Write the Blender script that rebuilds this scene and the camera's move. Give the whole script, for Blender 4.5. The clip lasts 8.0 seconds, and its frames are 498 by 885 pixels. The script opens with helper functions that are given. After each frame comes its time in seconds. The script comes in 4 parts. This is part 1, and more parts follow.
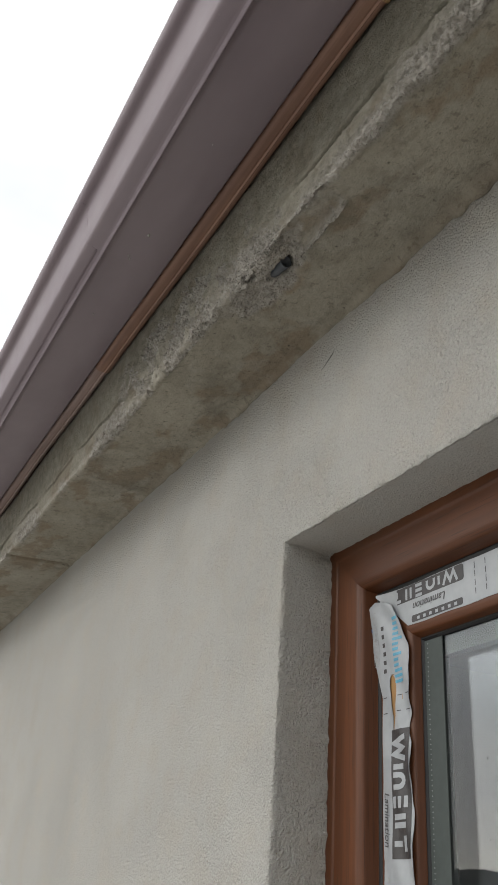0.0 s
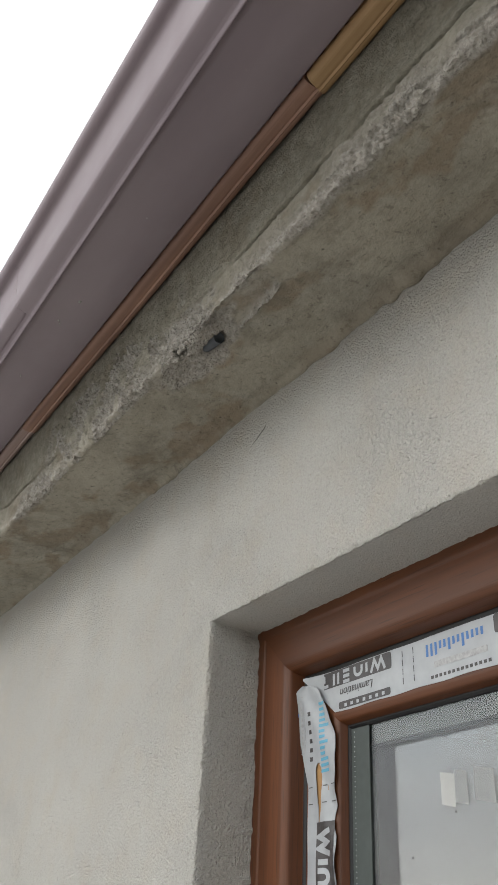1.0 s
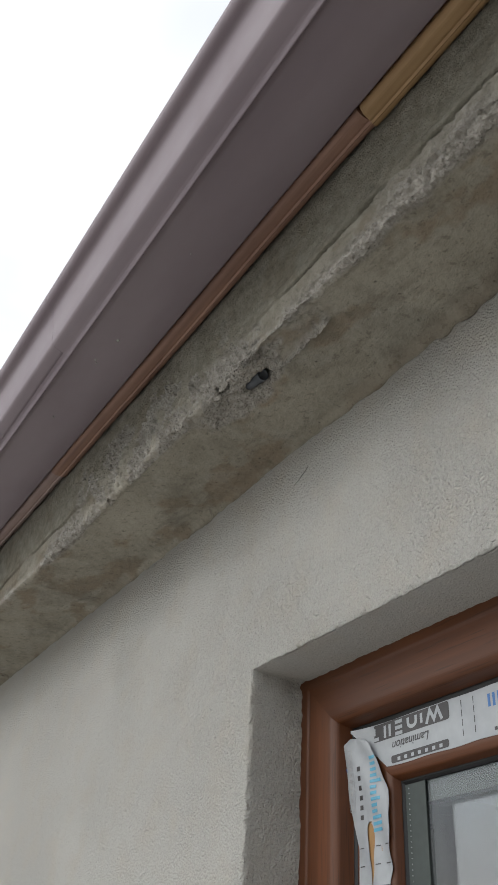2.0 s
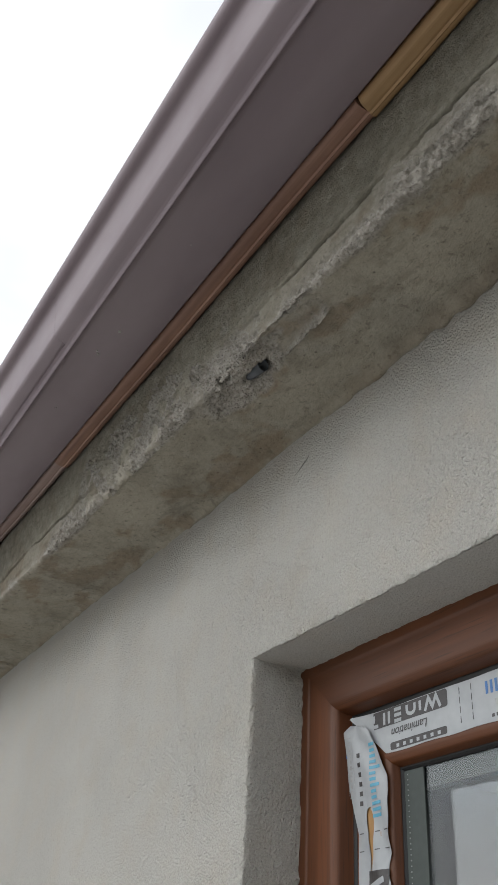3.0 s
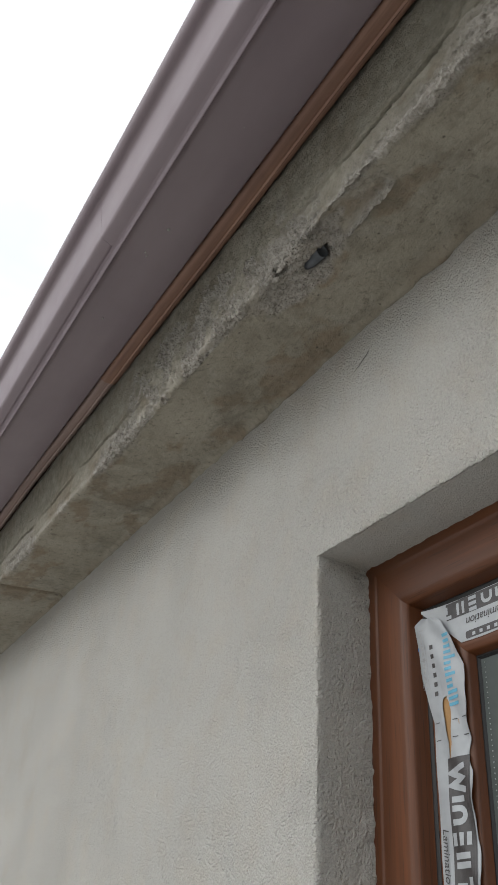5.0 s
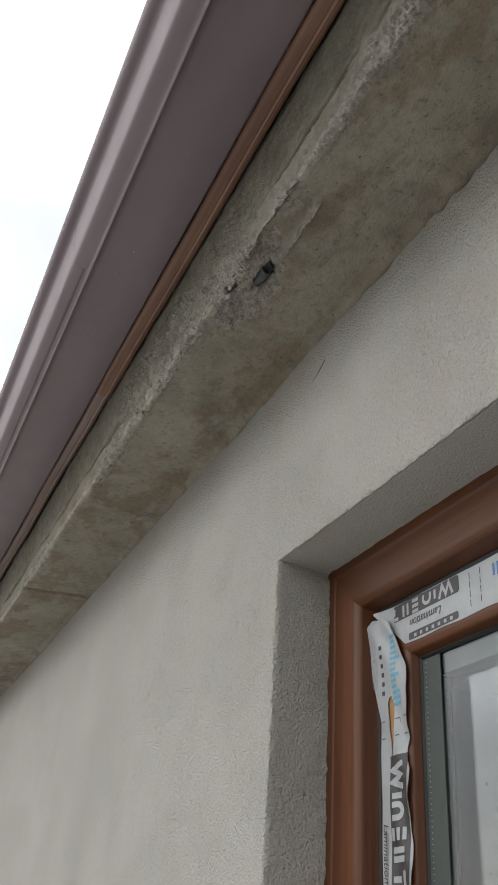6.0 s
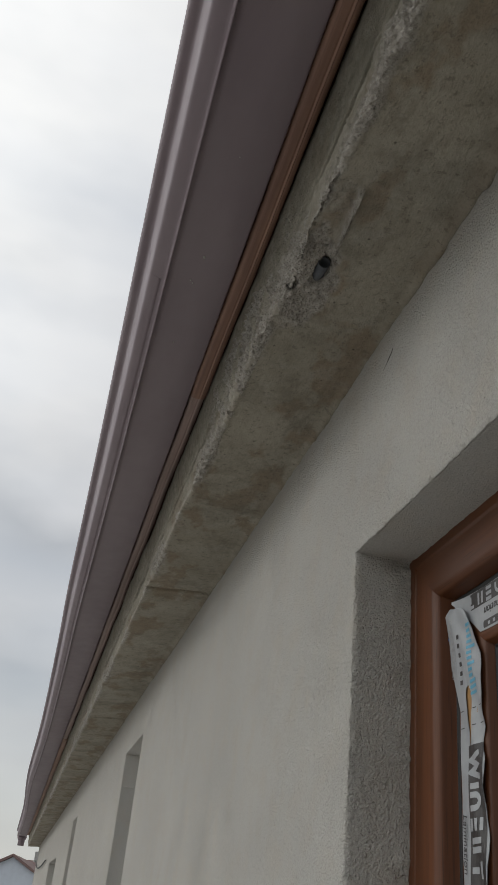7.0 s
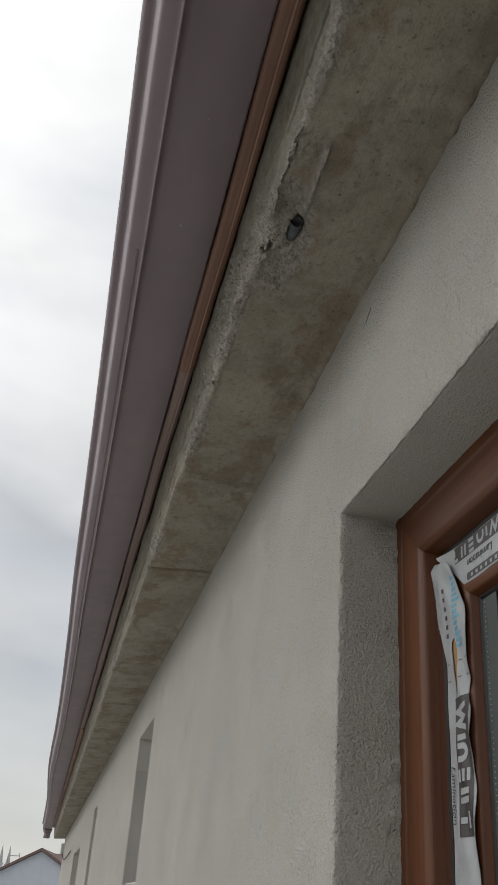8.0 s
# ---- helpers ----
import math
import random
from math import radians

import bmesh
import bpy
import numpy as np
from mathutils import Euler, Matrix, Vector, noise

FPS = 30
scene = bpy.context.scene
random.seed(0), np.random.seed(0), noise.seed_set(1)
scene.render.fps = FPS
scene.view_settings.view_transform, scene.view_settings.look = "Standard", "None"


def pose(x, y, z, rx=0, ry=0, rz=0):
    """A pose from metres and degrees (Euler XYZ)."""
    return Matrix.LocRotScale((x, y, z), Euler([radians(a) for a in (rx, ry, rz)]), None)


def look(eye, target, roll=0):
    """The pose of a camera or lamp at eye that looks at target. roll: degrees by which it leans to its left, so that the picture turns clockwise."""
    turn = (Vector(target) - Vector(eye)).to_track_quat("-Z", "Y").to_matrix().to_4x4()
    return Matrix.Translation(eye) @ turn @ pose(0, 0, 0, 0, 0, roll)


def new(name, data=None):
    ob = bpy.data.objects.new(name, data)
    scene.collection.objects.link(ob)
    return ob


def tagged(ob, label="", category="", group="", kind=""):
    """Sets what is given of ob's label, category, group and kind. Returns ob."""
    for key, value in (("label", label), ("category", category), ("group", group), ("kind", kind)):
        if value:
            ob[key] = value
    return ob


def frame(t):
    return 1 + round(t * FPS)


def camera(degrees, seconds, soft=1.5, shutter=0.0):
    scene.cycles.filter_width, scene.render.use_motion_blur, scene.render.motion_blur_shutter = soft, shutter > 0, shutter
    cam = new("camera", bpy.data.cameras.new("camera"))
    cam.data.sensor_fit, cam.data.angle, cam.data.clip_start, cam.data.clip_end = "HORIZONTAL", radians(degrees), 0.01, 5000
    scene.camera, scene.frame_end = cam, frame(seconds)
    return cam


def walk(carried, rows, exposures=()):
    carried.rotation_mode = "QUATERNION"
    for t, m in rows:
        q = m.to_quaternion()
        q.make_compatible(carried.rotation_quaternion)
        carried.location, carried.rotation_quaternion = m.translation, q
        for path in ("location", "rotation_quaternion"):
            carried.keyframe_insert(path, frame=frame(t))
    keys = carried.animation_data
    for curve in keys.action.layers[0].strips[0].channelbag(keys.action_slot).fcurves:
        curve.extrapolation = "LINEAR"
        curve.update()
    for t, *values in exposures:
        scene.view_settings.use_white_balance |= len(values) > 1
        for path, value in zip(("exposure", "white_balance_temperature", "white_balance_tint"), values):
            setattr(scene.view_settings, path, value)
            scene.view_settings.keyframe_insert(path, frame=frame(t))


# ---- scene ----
cam = camera(32.0, 8.0)
PATH = [
    (0, (0.015, 0.014, 1.578), (0.788, 1.598, 2.523), 4.2),
    (0.5, (0.022, -0.023, 1.63), (0.888, 1.501, 2.593), 3.4),
    (1, (0.011, 0.004, 1.645), (0.893, 1.478, 2.67), 3.0),
    (1.5, (-0.006, 0.058, 1.646), (0.807, 1.494, 2.777), 3.8),
    (2, (-0.008, 0.072, 1.64), (0.814, 1.499, 2.775), 3.7),
    (3.5, (0.0, 0.059, 1.63), (0.817, 1.524, 2.72), 4.1),
    (4, (0.009, 0.064, 1.617), (0.81, 1.558, 2.678), 5.0),
    (4.5, (0.008, 0.093, 1.605), (0.806, 1.598, 2.654), 4.7),
    (5, (-0.004, 0.161, 1.572), (0.795, 1.675, 2.607), 3.3),
    (5.2, (-0.011, 0.169, 1.573), (0.821, 1.673, 2.596), 3.4),
    (6.5, (0.216, -0.042, 1.58), (0.676, 1.63, 2.577), 5.5),
    (7, (0.231, -0.03, 1.58), (0.567, 1.686, 2.552), 6.3),
    (7.5, (0.268, -0.051, 1.562), (0.599, 1.674, 2.519), 5.1),
    (8, (0.285, -0.018, 1.552), (0.599, 1.714, 2.501), 4.5),
]
EXPOSURES = [(0, -0.38, 6450, 10), (0.5, -0.35, 6450, 10), (1, -0.12, 6400, 10), (1.5, -0.35, 6250, 10), (3.5, -0.37, 6250, 10), (5.2, -0.38, 6300, 10), (6.5, -0.52, 6400, 10), (7, -0.98, 6400, 10), (7.5, -0.85, 6400, 10), (8, -0.84, 6450, 10)]
walk(cam, [(t, look(eye, target, roll)) for t, eye, target, roll in PATH], EXPOSURES)

# ---------------------------------------------------------------- light
world = bpy.data.worlds.new("sky")
scene.world = world
world.use_nodes = True
wn, wl = world.node_tree.nodes, world.node_tree.links
wn.clear()
w_out, w_bg = wn.new("ShaderNodeOutputWorld"), wn.new("ShaderNodeBackground")
w_sky, w_tc, w_map = wn.new("ShaderNodeTexSky"), wn.new("ShaderNodeTexCoord"), wn.new("ShaderNodeMapping")
w_noise, w_ramp, w_mix = wn.new("ShaderNodeTexNoise"), wn.new("ShaderNodeValToRGB"), wn.new("ShaderNodeMixRGB")
w_noise2, w_ramp2 = wn.new("ShaderNodeTexNoise"), wn.new("ShaderNodeValToRGB")
w_scale = wn.new("ShaderNodeMixRGB")
SUN_EL, SUN_AZ = radians(34), radians(-75)          # height, and turn from +y towards +x
w_sky.sky_type, w_sky.sun_disc = "NISHITA", False
w_sky.sun_elevation, w_sky.sun_rotation = SUN_EL, SUN_AZ
w_scale.blend_type, w_scale.inputs[0].default_value = "MULTIPLY", 1.0
w_scale.inputs[2].default_value = (0.32, 0.315, 0.28, 1)
w_map.inputs["Scale"].default_value = (1.0, 1.0, 2.6)
w_map.inputs["Location"].default_value = (0.35, 0.2, 0.1)
w_noise.inputs["Scale"].default_value, w_noise.inputs["Detail"].default_value = 2.2, 3.0
w_noise.inputs["Roughness"].default_value = 0.45
w_ramp.color_ramp.elements[0].position, w_ramp.color_ramp.elements[1].position = 0.36, 0.60
w_ramp.color_ramp.elements[0].color = (0.78, 0.78, 0.78, 1)
w_noise2.inputs["Scale"].default_value, w_noise2.inputs["Detail"].default_value = 3.0, 4.0
w_ramp2.color_ramp.elements[0].position, w_ramp2.color_ramp.elements[1].position = 0.36, 0.60
w_ramp2.color_ramp.elements[0].color = (1.34, 1.36, 1.37, 1)
w_ramp2.color_ramp.elements[1].color = (1.6, 1.6, 1.58, 1)
# cloud cover thickens to a duller grey low down
w_sep, w_low, w_dull = wn.new("ShaderNodeSeparateXYZ"), wn.new("ShaderNodeValToRGB"), wn.new("ShaderNodeMixRGB")
w_low.color_ramp.elements[0].position, w_low.color_ramp.elements[1].position = 0.05, 0.52
w_low.color_ramp.elements[0].color, w_low.color_ramp.elements[1].color = (0.90, 0.89, 0.86, 1), (1.05, 1.05, 1.05, 1)
for place, tone in ((0.13, (0.88, 0.88, 0.87)), (0.22, (0.78, 0.79, 0.80)), (0.29, (0.98, 0.98, 0.98)), (0.38, (0.82, 0.83, 0.84)), (0.44, (1.0, 1.0, 1.0))):
    w_low.color_ramp.elements.new(place).color = (*tone, 1)
w_drift, w_noise3 = wn.new("ShaderNodeMath"), wn.new("ShaderNodeTexNoise")
w_noise3.inputs["Scale"].default_value, w_noise3.inputs["Detail"].default_value = 3.5, 5.0
w_drift.operation, w_drift.inputs[1].default_value = "MULTIPLY_ADD", 0.22
w_lower = wn.new("ShaderNodeMath")
w_lower.inputs[1].default_value = -0.11
w_dull.blend_type, w_dull.inputs[0].default_value = "MULTIPLY", 1.0
wl.new(w_tc.outputs["Generated"], w_sep.inputs[0])
wl.new(w_tc.outputs["Generated"], w_noise3.inputs["Vector"])
wl.new(w_noise3.outputs["Fac"], w_drift.inputs[0])
wl.new(w_sep.outputs["Z"], w_drift.inputs[2])
wl.new(w_drift.outputs[0], w_lower.inputs[0])
wl.new(w_lower.outputs[0], w_low.inputs[0])
wl.new(w_tc.outputs["Generated"], w_map.inputs["Vector"])
wl.new(w_map.outputs[0], w_noise.inputs["Vector"])
wl.new(w_map.outputs[0], w_noise2.inputs["Vector"])
wl.new(w_noise.outputs["Fac"], w_ramp.inputs[0])
wl.new(w_noise2.outputs["Fac"], w_ramp2.inputs[0])
wl.new(w_sky.outputs[0], w_scale.inputs[1])
wl.new(w_ramp.outputs[0], w_mix.inputs[0])
wl.new(w_scale.outputs[0], w_mix.inputs[1])
wl.new(w_ramp2.outputs[0], w_mix.inputs[2])
wl.new(w_mix.outputs[0], w_dull.inputs[1])
wl.new(w_low.outputs[0], w_dull.inputs[2])
# and glows round the hidden sun
w_dot, w_near, w_glow = wn.new("ShaderNodeVectorMath"), wn.new("ShaderNodeValToRGB"), wn.new("ShaderNodeMixRGB")
w_dot.operation = "DOT_PRODUCT"
w_dot.inputs[1].default_value = (math.sin(SUN_AZ) * math.cos(SUN_EL), math.cos(SUN_AZ) * math.cos(SUN_EL), math.sin(SUN_EL))
w_near.color_ramp.elements[0].position, w_near.color_ramp.elements[1].position = 0.45, 0.98
w_near.color_ramp.elements[0].color, w_near.color_ramp.elements[1].color = (0.95, 0.95, 0.96, 1), (1.75, 1.73, 1.68, 1)
w_glow.blend_type, w_glow.inputs[0].default_value = "MULTIPLY", 1.0
wl.new(w_tc.outputs["Generated"], w_dot.inputs[0])
wl.new(w_dot.outputs["Value"], w_near.inputs[0])
wl.new(w_dull.outputs[0], w_glow.inputs[1])
wl.new(w_near.outputs[0], w_glow.inputs[2])
wl.new(w_glow.outputs[0], w_bg.inputs["Color"])
w_bg.inputs["Strength"].default_value = 0.92
wl.new(w_bg.outputs[0], w_out.inputs["Surface"])

sun_data = bpy.data.lights.new("sun", "SUN")
sun_data.energy, sun_data.angle, sun_data.color = 0.5, radians(30), (1.0, 0.98, 0.95)
sun = new("sun", sun_data)
sun_way = Vector((math.sin(SUN_AZ) * math.cos(SUN_EL), math.cos(SUN_AZ) * math.cos(SUN_EL), math.sin(SUN_EL)))
sun.matrix_world = look(sun_way * 50, (0, 0, 0))


# ---------------------------------------------------------------- materials
class Nodes:
    """A small builder for one node material."""

    def __init__(self, name):
        self.mat = bpy.data.materials.new(name)
        self.mat.use_nodes = True
        self.tree = self.mat.node_tree
        self.bsdf = self.tree.nodes["Principled BSDF"]
        self.pos = self.tree.nodes.new("ShaderNodeTexCoord").outputs["Object"]

    def add(self, kind, **values):
        node = self.tree.nodes.new(kind)
        for key, value in values.items():
            node.inputs[key].default_value = value
        return node

    def link(self, a, b):
        self.tree.links.new(a, b)

    def stretched(self, scale):
        m = self.add("ShaderNodeMapping", Scale=scale)
        self.link(self.pos, m.inputs["Vector"])
        return m.outputs[0]

    def noise(self, scale, detail=3.0, rough=0.55, vector=None):
        n = self.add("ShaderNodeTexNoise", Scale=scale, Detail=detail, Roughness=rough)
        self.link(vector or self.pos, n.inputs["Vector"])
        return n.outputs["Fac"]

    def cells(self, scale, vector=None):
        n = self.add("ShaderNodeTexVoronoi", Scale=scale)
        self.link(vector or self.pos, n.inputs["Vector"])
        return n.outputs["Distance"]

    def ramp(self, fac, low, high, a=(0, 0, 0), b=(1, 1, 1)):
        n = self.add("ShaderNodeValToRGB")
        e = n.color_ramp.elements
        e[0].position, e[1].position = low, high
        e[0].color, e[1].color = (*a, 1), (*b, 1)
        self.link(fac, n.inputs[0])
        return n.outputs[0]

    def mix(self, fac, a, b, how="MIX"):
        n = self.add("ShaderNodeMixRGB")
        n.blend_type = how
        for value, socket in ((fac, n.inputs[0]), (a, n.inputs[1]), (b, n.inputs[2])):
            if isinstance(value, tuple):
                socket.default_value = (*value, 1)
            elif isinstance(value, float):
                socket.default_value = value
            else:
                self.link(value, socket)
        return n.outputs[0]

    def colour(self, value):
        if isinstance(value, tuple):
            self.bsdf.inputs["Base Color"].default_value = (*value, 1)
        else:
            self.link(value, self.bsdf.inputs["Base Color"])
        return self

    def gloss(self, rough, metal=0.0, spec=0.5):
        if isinstance(rough, float):
            self.bsdf.inputs["Roughness"].default_value = rough
        else:
            self.link(rough, self.bsdf.inputs["Roughness"])
        self.bsdf.inputs["Metallic"].default_value = metal
        self.bsdf.inputs["Specular IOR Level"].default_value = spec
        return self

    def bump(self, *layers):
        """Layers of (height, metres, strength), chained."""
        last = None
        for height, metres, strength in layers:
            b = self.add("ShaderNodeBump", Strength=strength, Distance=metres)
            self.link(height, b.inputs["Height"])
            if last:
                self.link(last, b.inputs["Normal"])
            last = b.outputs[0]
        self.link(last, self.bsdf.inputs["Normal"])
        return self


def plain(name, colour, rough=0.5, metal=0.0, wobble=0.12, scale=30.0):
    m = Nodes(name)
    dark = tuple(c * (1 - wobble) for c in colour)
    light = tuple(min(1.0, c * (1 + wobble)) for c in colour)
    m.colour(m.ramp(m.noise(scale), 0.3, 0.7, dark, light)).gloss(rough, metal)
    return m.mat


def make_stucco():
    """Fine floated render: rounded grains, tiny pits between them, faint warm stains."""
    m = Nodes("stucco")
    base = m.ramp(m.noise(1.6, 4.0), 0.32, 0.68, (0.468, 0.452, 0.420), (0.512, 0.497, 0.464))
    mottled = m.mix(m.ramp(m.noise(14.0, 3.0), 0.45, 0.75), base, (0.494, 0.462, 0.412))
    streaks = m.ramp(m.noise(3.0, 3.0, 0.6, m.stretched((1.0, 3.0, 0.5))), 0.55, 0.8)
    mottled = m.mix(m.mix(1.0, streaks, (0.2, 0.2, 0.2), "MULTIPLY"), mottled, (0.405, 0.376, 0.33))
    grit = m.ramp(m.noise(420.0, 3.0, 0.65), 0.3, 0.62, (0.88, 0.88, 0.87), (1.05, 1.05, 1.05))
    flecked = m.mix(1.0, mottled, grit, "MULTIPLY")
    hollows = m.ramp(m.noise(230.0, 3.0, 0.6), 0.33, 0.45, (1, 1, 1), (0, 0, 0))
    flecked = m.mix(m.mix(1.0, hollows, (0.27, 0.27, 0.27), "MULTIPLY"), flecked, (0.25, 0.225, 0.19))
    specks = m.ramp(m.cells(34.0), 0.025, 0.045, (1, 1, 1), (0, 0, 0))
    m.colour(m.mix(m.mix(1.0, specks, (0.5, 0.5, 0.5), "MULTIPLY"), flecked, (0.24, 0.17, 0.10)))
    m.gloss(0.92, 0.0, 0.2)
    grain = m.add("ShaderNodeAttribute")
    grain.attribute_name = "grain"
    patchy = m.ramp(m.noise(5.0, 3.0, 0.6), 0.3, 0.7, (0.55, 0.55, 0.55), (1, 1, 1))
    coarse = m.mix(1.0, patchy, grain.outputs["Fac"], "MULTIPLY")
    beads = m.ramp(m.cells(300.0), 0.10, 0.70, (1, 1, 1), (0, 0, 0))
    lumps = m.noise(215.0, 2.5, 0.55)
    sand = m.noise(560.0, 3.0, 0.65)
    m.bump((m.mix(1.0, lumps, coarse, "MULTIPLY"), 0.0074, 0.9), (m.mix(1.0, beads, coarse, "MULTIPLY"), 0.0016, 0.9), (sand, 0.0018, 0.8))
    return m.mat


def make_concrete():
    """Old shuttered concrete: brownish stains on the cast skin, pale grey where it has broken away."""
    m = Nodes("weathered concrete")
    base = m.ramp(m.noise(5.0, 5.0, 0.6), 0.34, 0.66, (0.295, 0.266, 0.212), (0.390, 0.358, 0.296))
    warm = m.ramp(m.noise(9.0, 4.0, 0.6, m.stretched((1.0, 0.6, 1.0))), 0.53, 0.59)
    base = m.mix(m.mix(1.0, warm, (0.62, 0.62, 0.62), "MULTIPLY"), base, (0.225, 0.168, 0.112))
    damp = m.ramp(m.noise(8.0, 5.0, 0.65), 0.52, 0.64)
    base = m.mix(m.mix(1.0, damp, (0.4, 0.4, 0.4), "MULTIPLY"), base, (0.15, 0.14, 0.115))
    smears = m.ramp(m.noise(24.0, 4.0, 0.7, m.stretched((1.0, 0.45, 1.0))), 0.56, 0.66)
    base = m.mix(m.mix(1.0, smears, (0.34, 0.34, 0.34), "MULTIPLY"), base, (0.14, 0.125, 0.10))
    flecks = m.ramp(m.noise(70.0, 6.0, 0.78), 0.56, 0.62)
    base = m.mix(m.mix(1.0, flecks, (0.6, 0.6, 0.6), "MULTIPLY"), base, (0.125, 0.11, 0.088))
    laitance = m.ramp(m.noise(11.0, 5.0, 0.7), 0.56, 0.64)
    base = m.mix(m.mix(1.0, laitance, (0.3, 0.3, 0.3), "MULTIPLY"), base, (0.38, 0.355, 0.31))
    fine = m.ramp(m.noise(140.0, 5.0, 0.7), 0.25, 0.7, (0.82, 0.82, 0.81), (1.1, 1.1, 1.1))
    skin = m.mix(1.0, base, fine, "MULTIPLY")
    scuffs = m.ramp(m.noise(210.0, 3.0, 0.7, m.stretched((1.0, 0.5, 1.0))), 0.62, 0.70)
    skin = m.mix(m.mix(1.0, scuffs, (0.6, 0.6, 0.6), "MULTIPLY"), skin, (0.10, 0.09, 0.072))
    pores = m.ramp(m.cells(30.0), 0.04, 0.075, (1, 1, 1), (0, 0, 0))
    skin = m.mix(m.mix(1.0, pores, (0.7, 0.7, 0.7), "MULTIPLY"), skin, (0.06, 0.05, 0.04))
    # olive-grey weathered outer face, also darkened to paint the shade below the battens
    outer = m.add("ShaderNodeAttribute")
    outer.attribute_name = "weathered"
    olive_shade = m.ramp(m.noise(40.0, 5.0, 0.75), 0.35, 0.65, (0.185, 0.172, 0.135), (0.37, 0.345, 0.285))
    skin = m.mix(m.mix(1.0, outer.outputs["Fac"], (0.62, 0.62, 0.62), "MULTIPLY"), skin, olive_shade)
    grit = m.ramp(m.noise(240.0, 5.0, 0.75), 0.32, 0.66, (0.29, 0.265, 0.232), (0.52, 0.485, 0.435))
    raw = m.mix(m.mix(1.0, m.ramp(m.noise(70.0, 4.0, 0.7), 0.42, 0.6), (0.6, 0.6, 0.6), "MULTIPLY"), grit, (0.27, 0.247, 0.21))
    raw = m.mix(m.ramp(m.noise(30.0, 4.0, 0.7), 0.56, 0.66), raw, (0.25, 0.22, 0.185))
    crevices = m.ramp(m.noise(105.0, 6.0, 0.8, m.stretched((1.0, 0.6, 1.0))), 0.34, 0.46, (1, 1, 1), (0, 0, 0))
    raw = m.mix(m.mix(1.0, crevices, (0.28, 0.28, 0.28), "MULTIPLY"), raw, (0.12, 0.102, 0.084))
    web = m.ramp(m.cells(95.0), 0.42, 0.75)
    raw = m.mix(m.mix(1.0, web, (0.45, 0.45, 0.45), "MULTIPLY"), raw, (0.55, 0.51, 0.46))
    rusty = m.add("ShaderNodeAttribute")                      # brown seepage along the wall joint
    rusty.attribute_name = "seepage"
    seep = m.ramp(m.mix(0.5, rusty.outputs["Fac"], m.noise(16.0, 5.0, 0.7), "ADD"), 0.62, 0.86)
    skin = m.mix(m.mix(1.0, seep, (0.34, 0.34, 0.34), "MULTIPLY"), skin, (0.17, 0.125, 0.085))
    worn = m.add("ShaderNodeAttribute")
    worn.attribute_name = "worn"
    ragged = m.mix(0.45, worn.outputs["Fac"], m.noise(90.0, 4.0, 0.7), "ADD")
    mask = m.ramp(ragged, 0.45, 0.85)
    m.colour(m.mix(mask, skin, raw))
    m.gloss(0.9, 0.0, 0.25)
    chips = m.mix(mask, (0.5, 0.5, 0.5), m.cells(170.0))
    pitted = m.mix(outer.outputs["Fac"], (0.5, 0.5, 0.5), m.noise(170.0, 5.0, 0.75))
    shards = m.mix(mask, (0.5, 0.5, 0.5), m.noise(125.0, 6.0, 0.8, m.stretched((1.0, 0.7, 1.0))))
    m.bump((pitted, 0.008, 1.0), (shards, 0.006, 0.8), (chips, 0.006, 0.7), (m.noise(60.0, 5.0, 0.65), 0.008, 0.6), (m.noise(330.0, 3.0, 0.6), 0.0018, 0.7))
    return m.mat


def make_wood(name, dark, light, along="y", rough=0.55, grain=90.0, veins=0.5):
    m = Nodes(name)
    scale = {"y": (1.0, 0.035, 1.0), "z": (1.0, 1.0, 0.035)}[along]
    fibre = m.noise(grain, 4.0, 0.6, m.stretched(scale))
    broad = m.noise(grain * 0.4, 2.0, 0.5, m.stretched(scale))
    c = m.ramp(fibre, 0.3, 0.7, dark, light)
    c = m.mix(m.ramp(broad, 0.35, 0.7), c, tuple(d * 0.9 for d in dark))
    lines = m.ramp(m.noise(grain * 3.5, 2.0, 0.5, m.stretched(scale)), 0.60, 0.70)
    c = m.mix(m.mix(1.0, lines, (veins, veins, veins), "MULTIPLY"), c, tuple(d * 0.4 for d in dark))
    m.colour(c).gloss(rough)
    m.bump((fibre, 0.0006, 0.25))
    return m.mat


def make_gutter_metal():
    m = Nodes("brown coated steel")
    dust = m.ramp(m.noise(7.0, 4.0, 0.6, m.stretched((1.0, 0.3, 1.0))), 0.35, 0.7)
    c = m.mix(dust, (0.212, 0.166, 0.186), (0.258, 0.208, 0.226))
    spots = m.ramp(m.cells(26.0), 0.03, 0.05, (1, 1, 1), (0, 0, 0))
    c = m.mix(m.mix(1.0, spots, (0.2, 0.2, 0.2), "MULTIPLY"), c, (0.3, 0.27, 0.25))
    m.colour(c)
    m.gloss(m.ramp(m.noise(18.0, 3.0), 0.3, 0.7, (0.52, 0.52, 0.52), (0.64, 0.64, 0.64)), 0.0, 0.55)
    m.bump((m.noise(9.0, 2.0, 0.4, m.stretched((1.0, 0.25, 1.0))), 0.004, 0.12))
    return m.mat


def make_glass(name, ior):
    m = Nodes(name)
    m.colour((0.955, 0.965, 0.97)).gloss(0.0)
    m.bsdf.inputs["Transmission Weight"].default_value = 1.0
    m.bsdf.inputs["IOR"].default_value = ior
    return m.mat


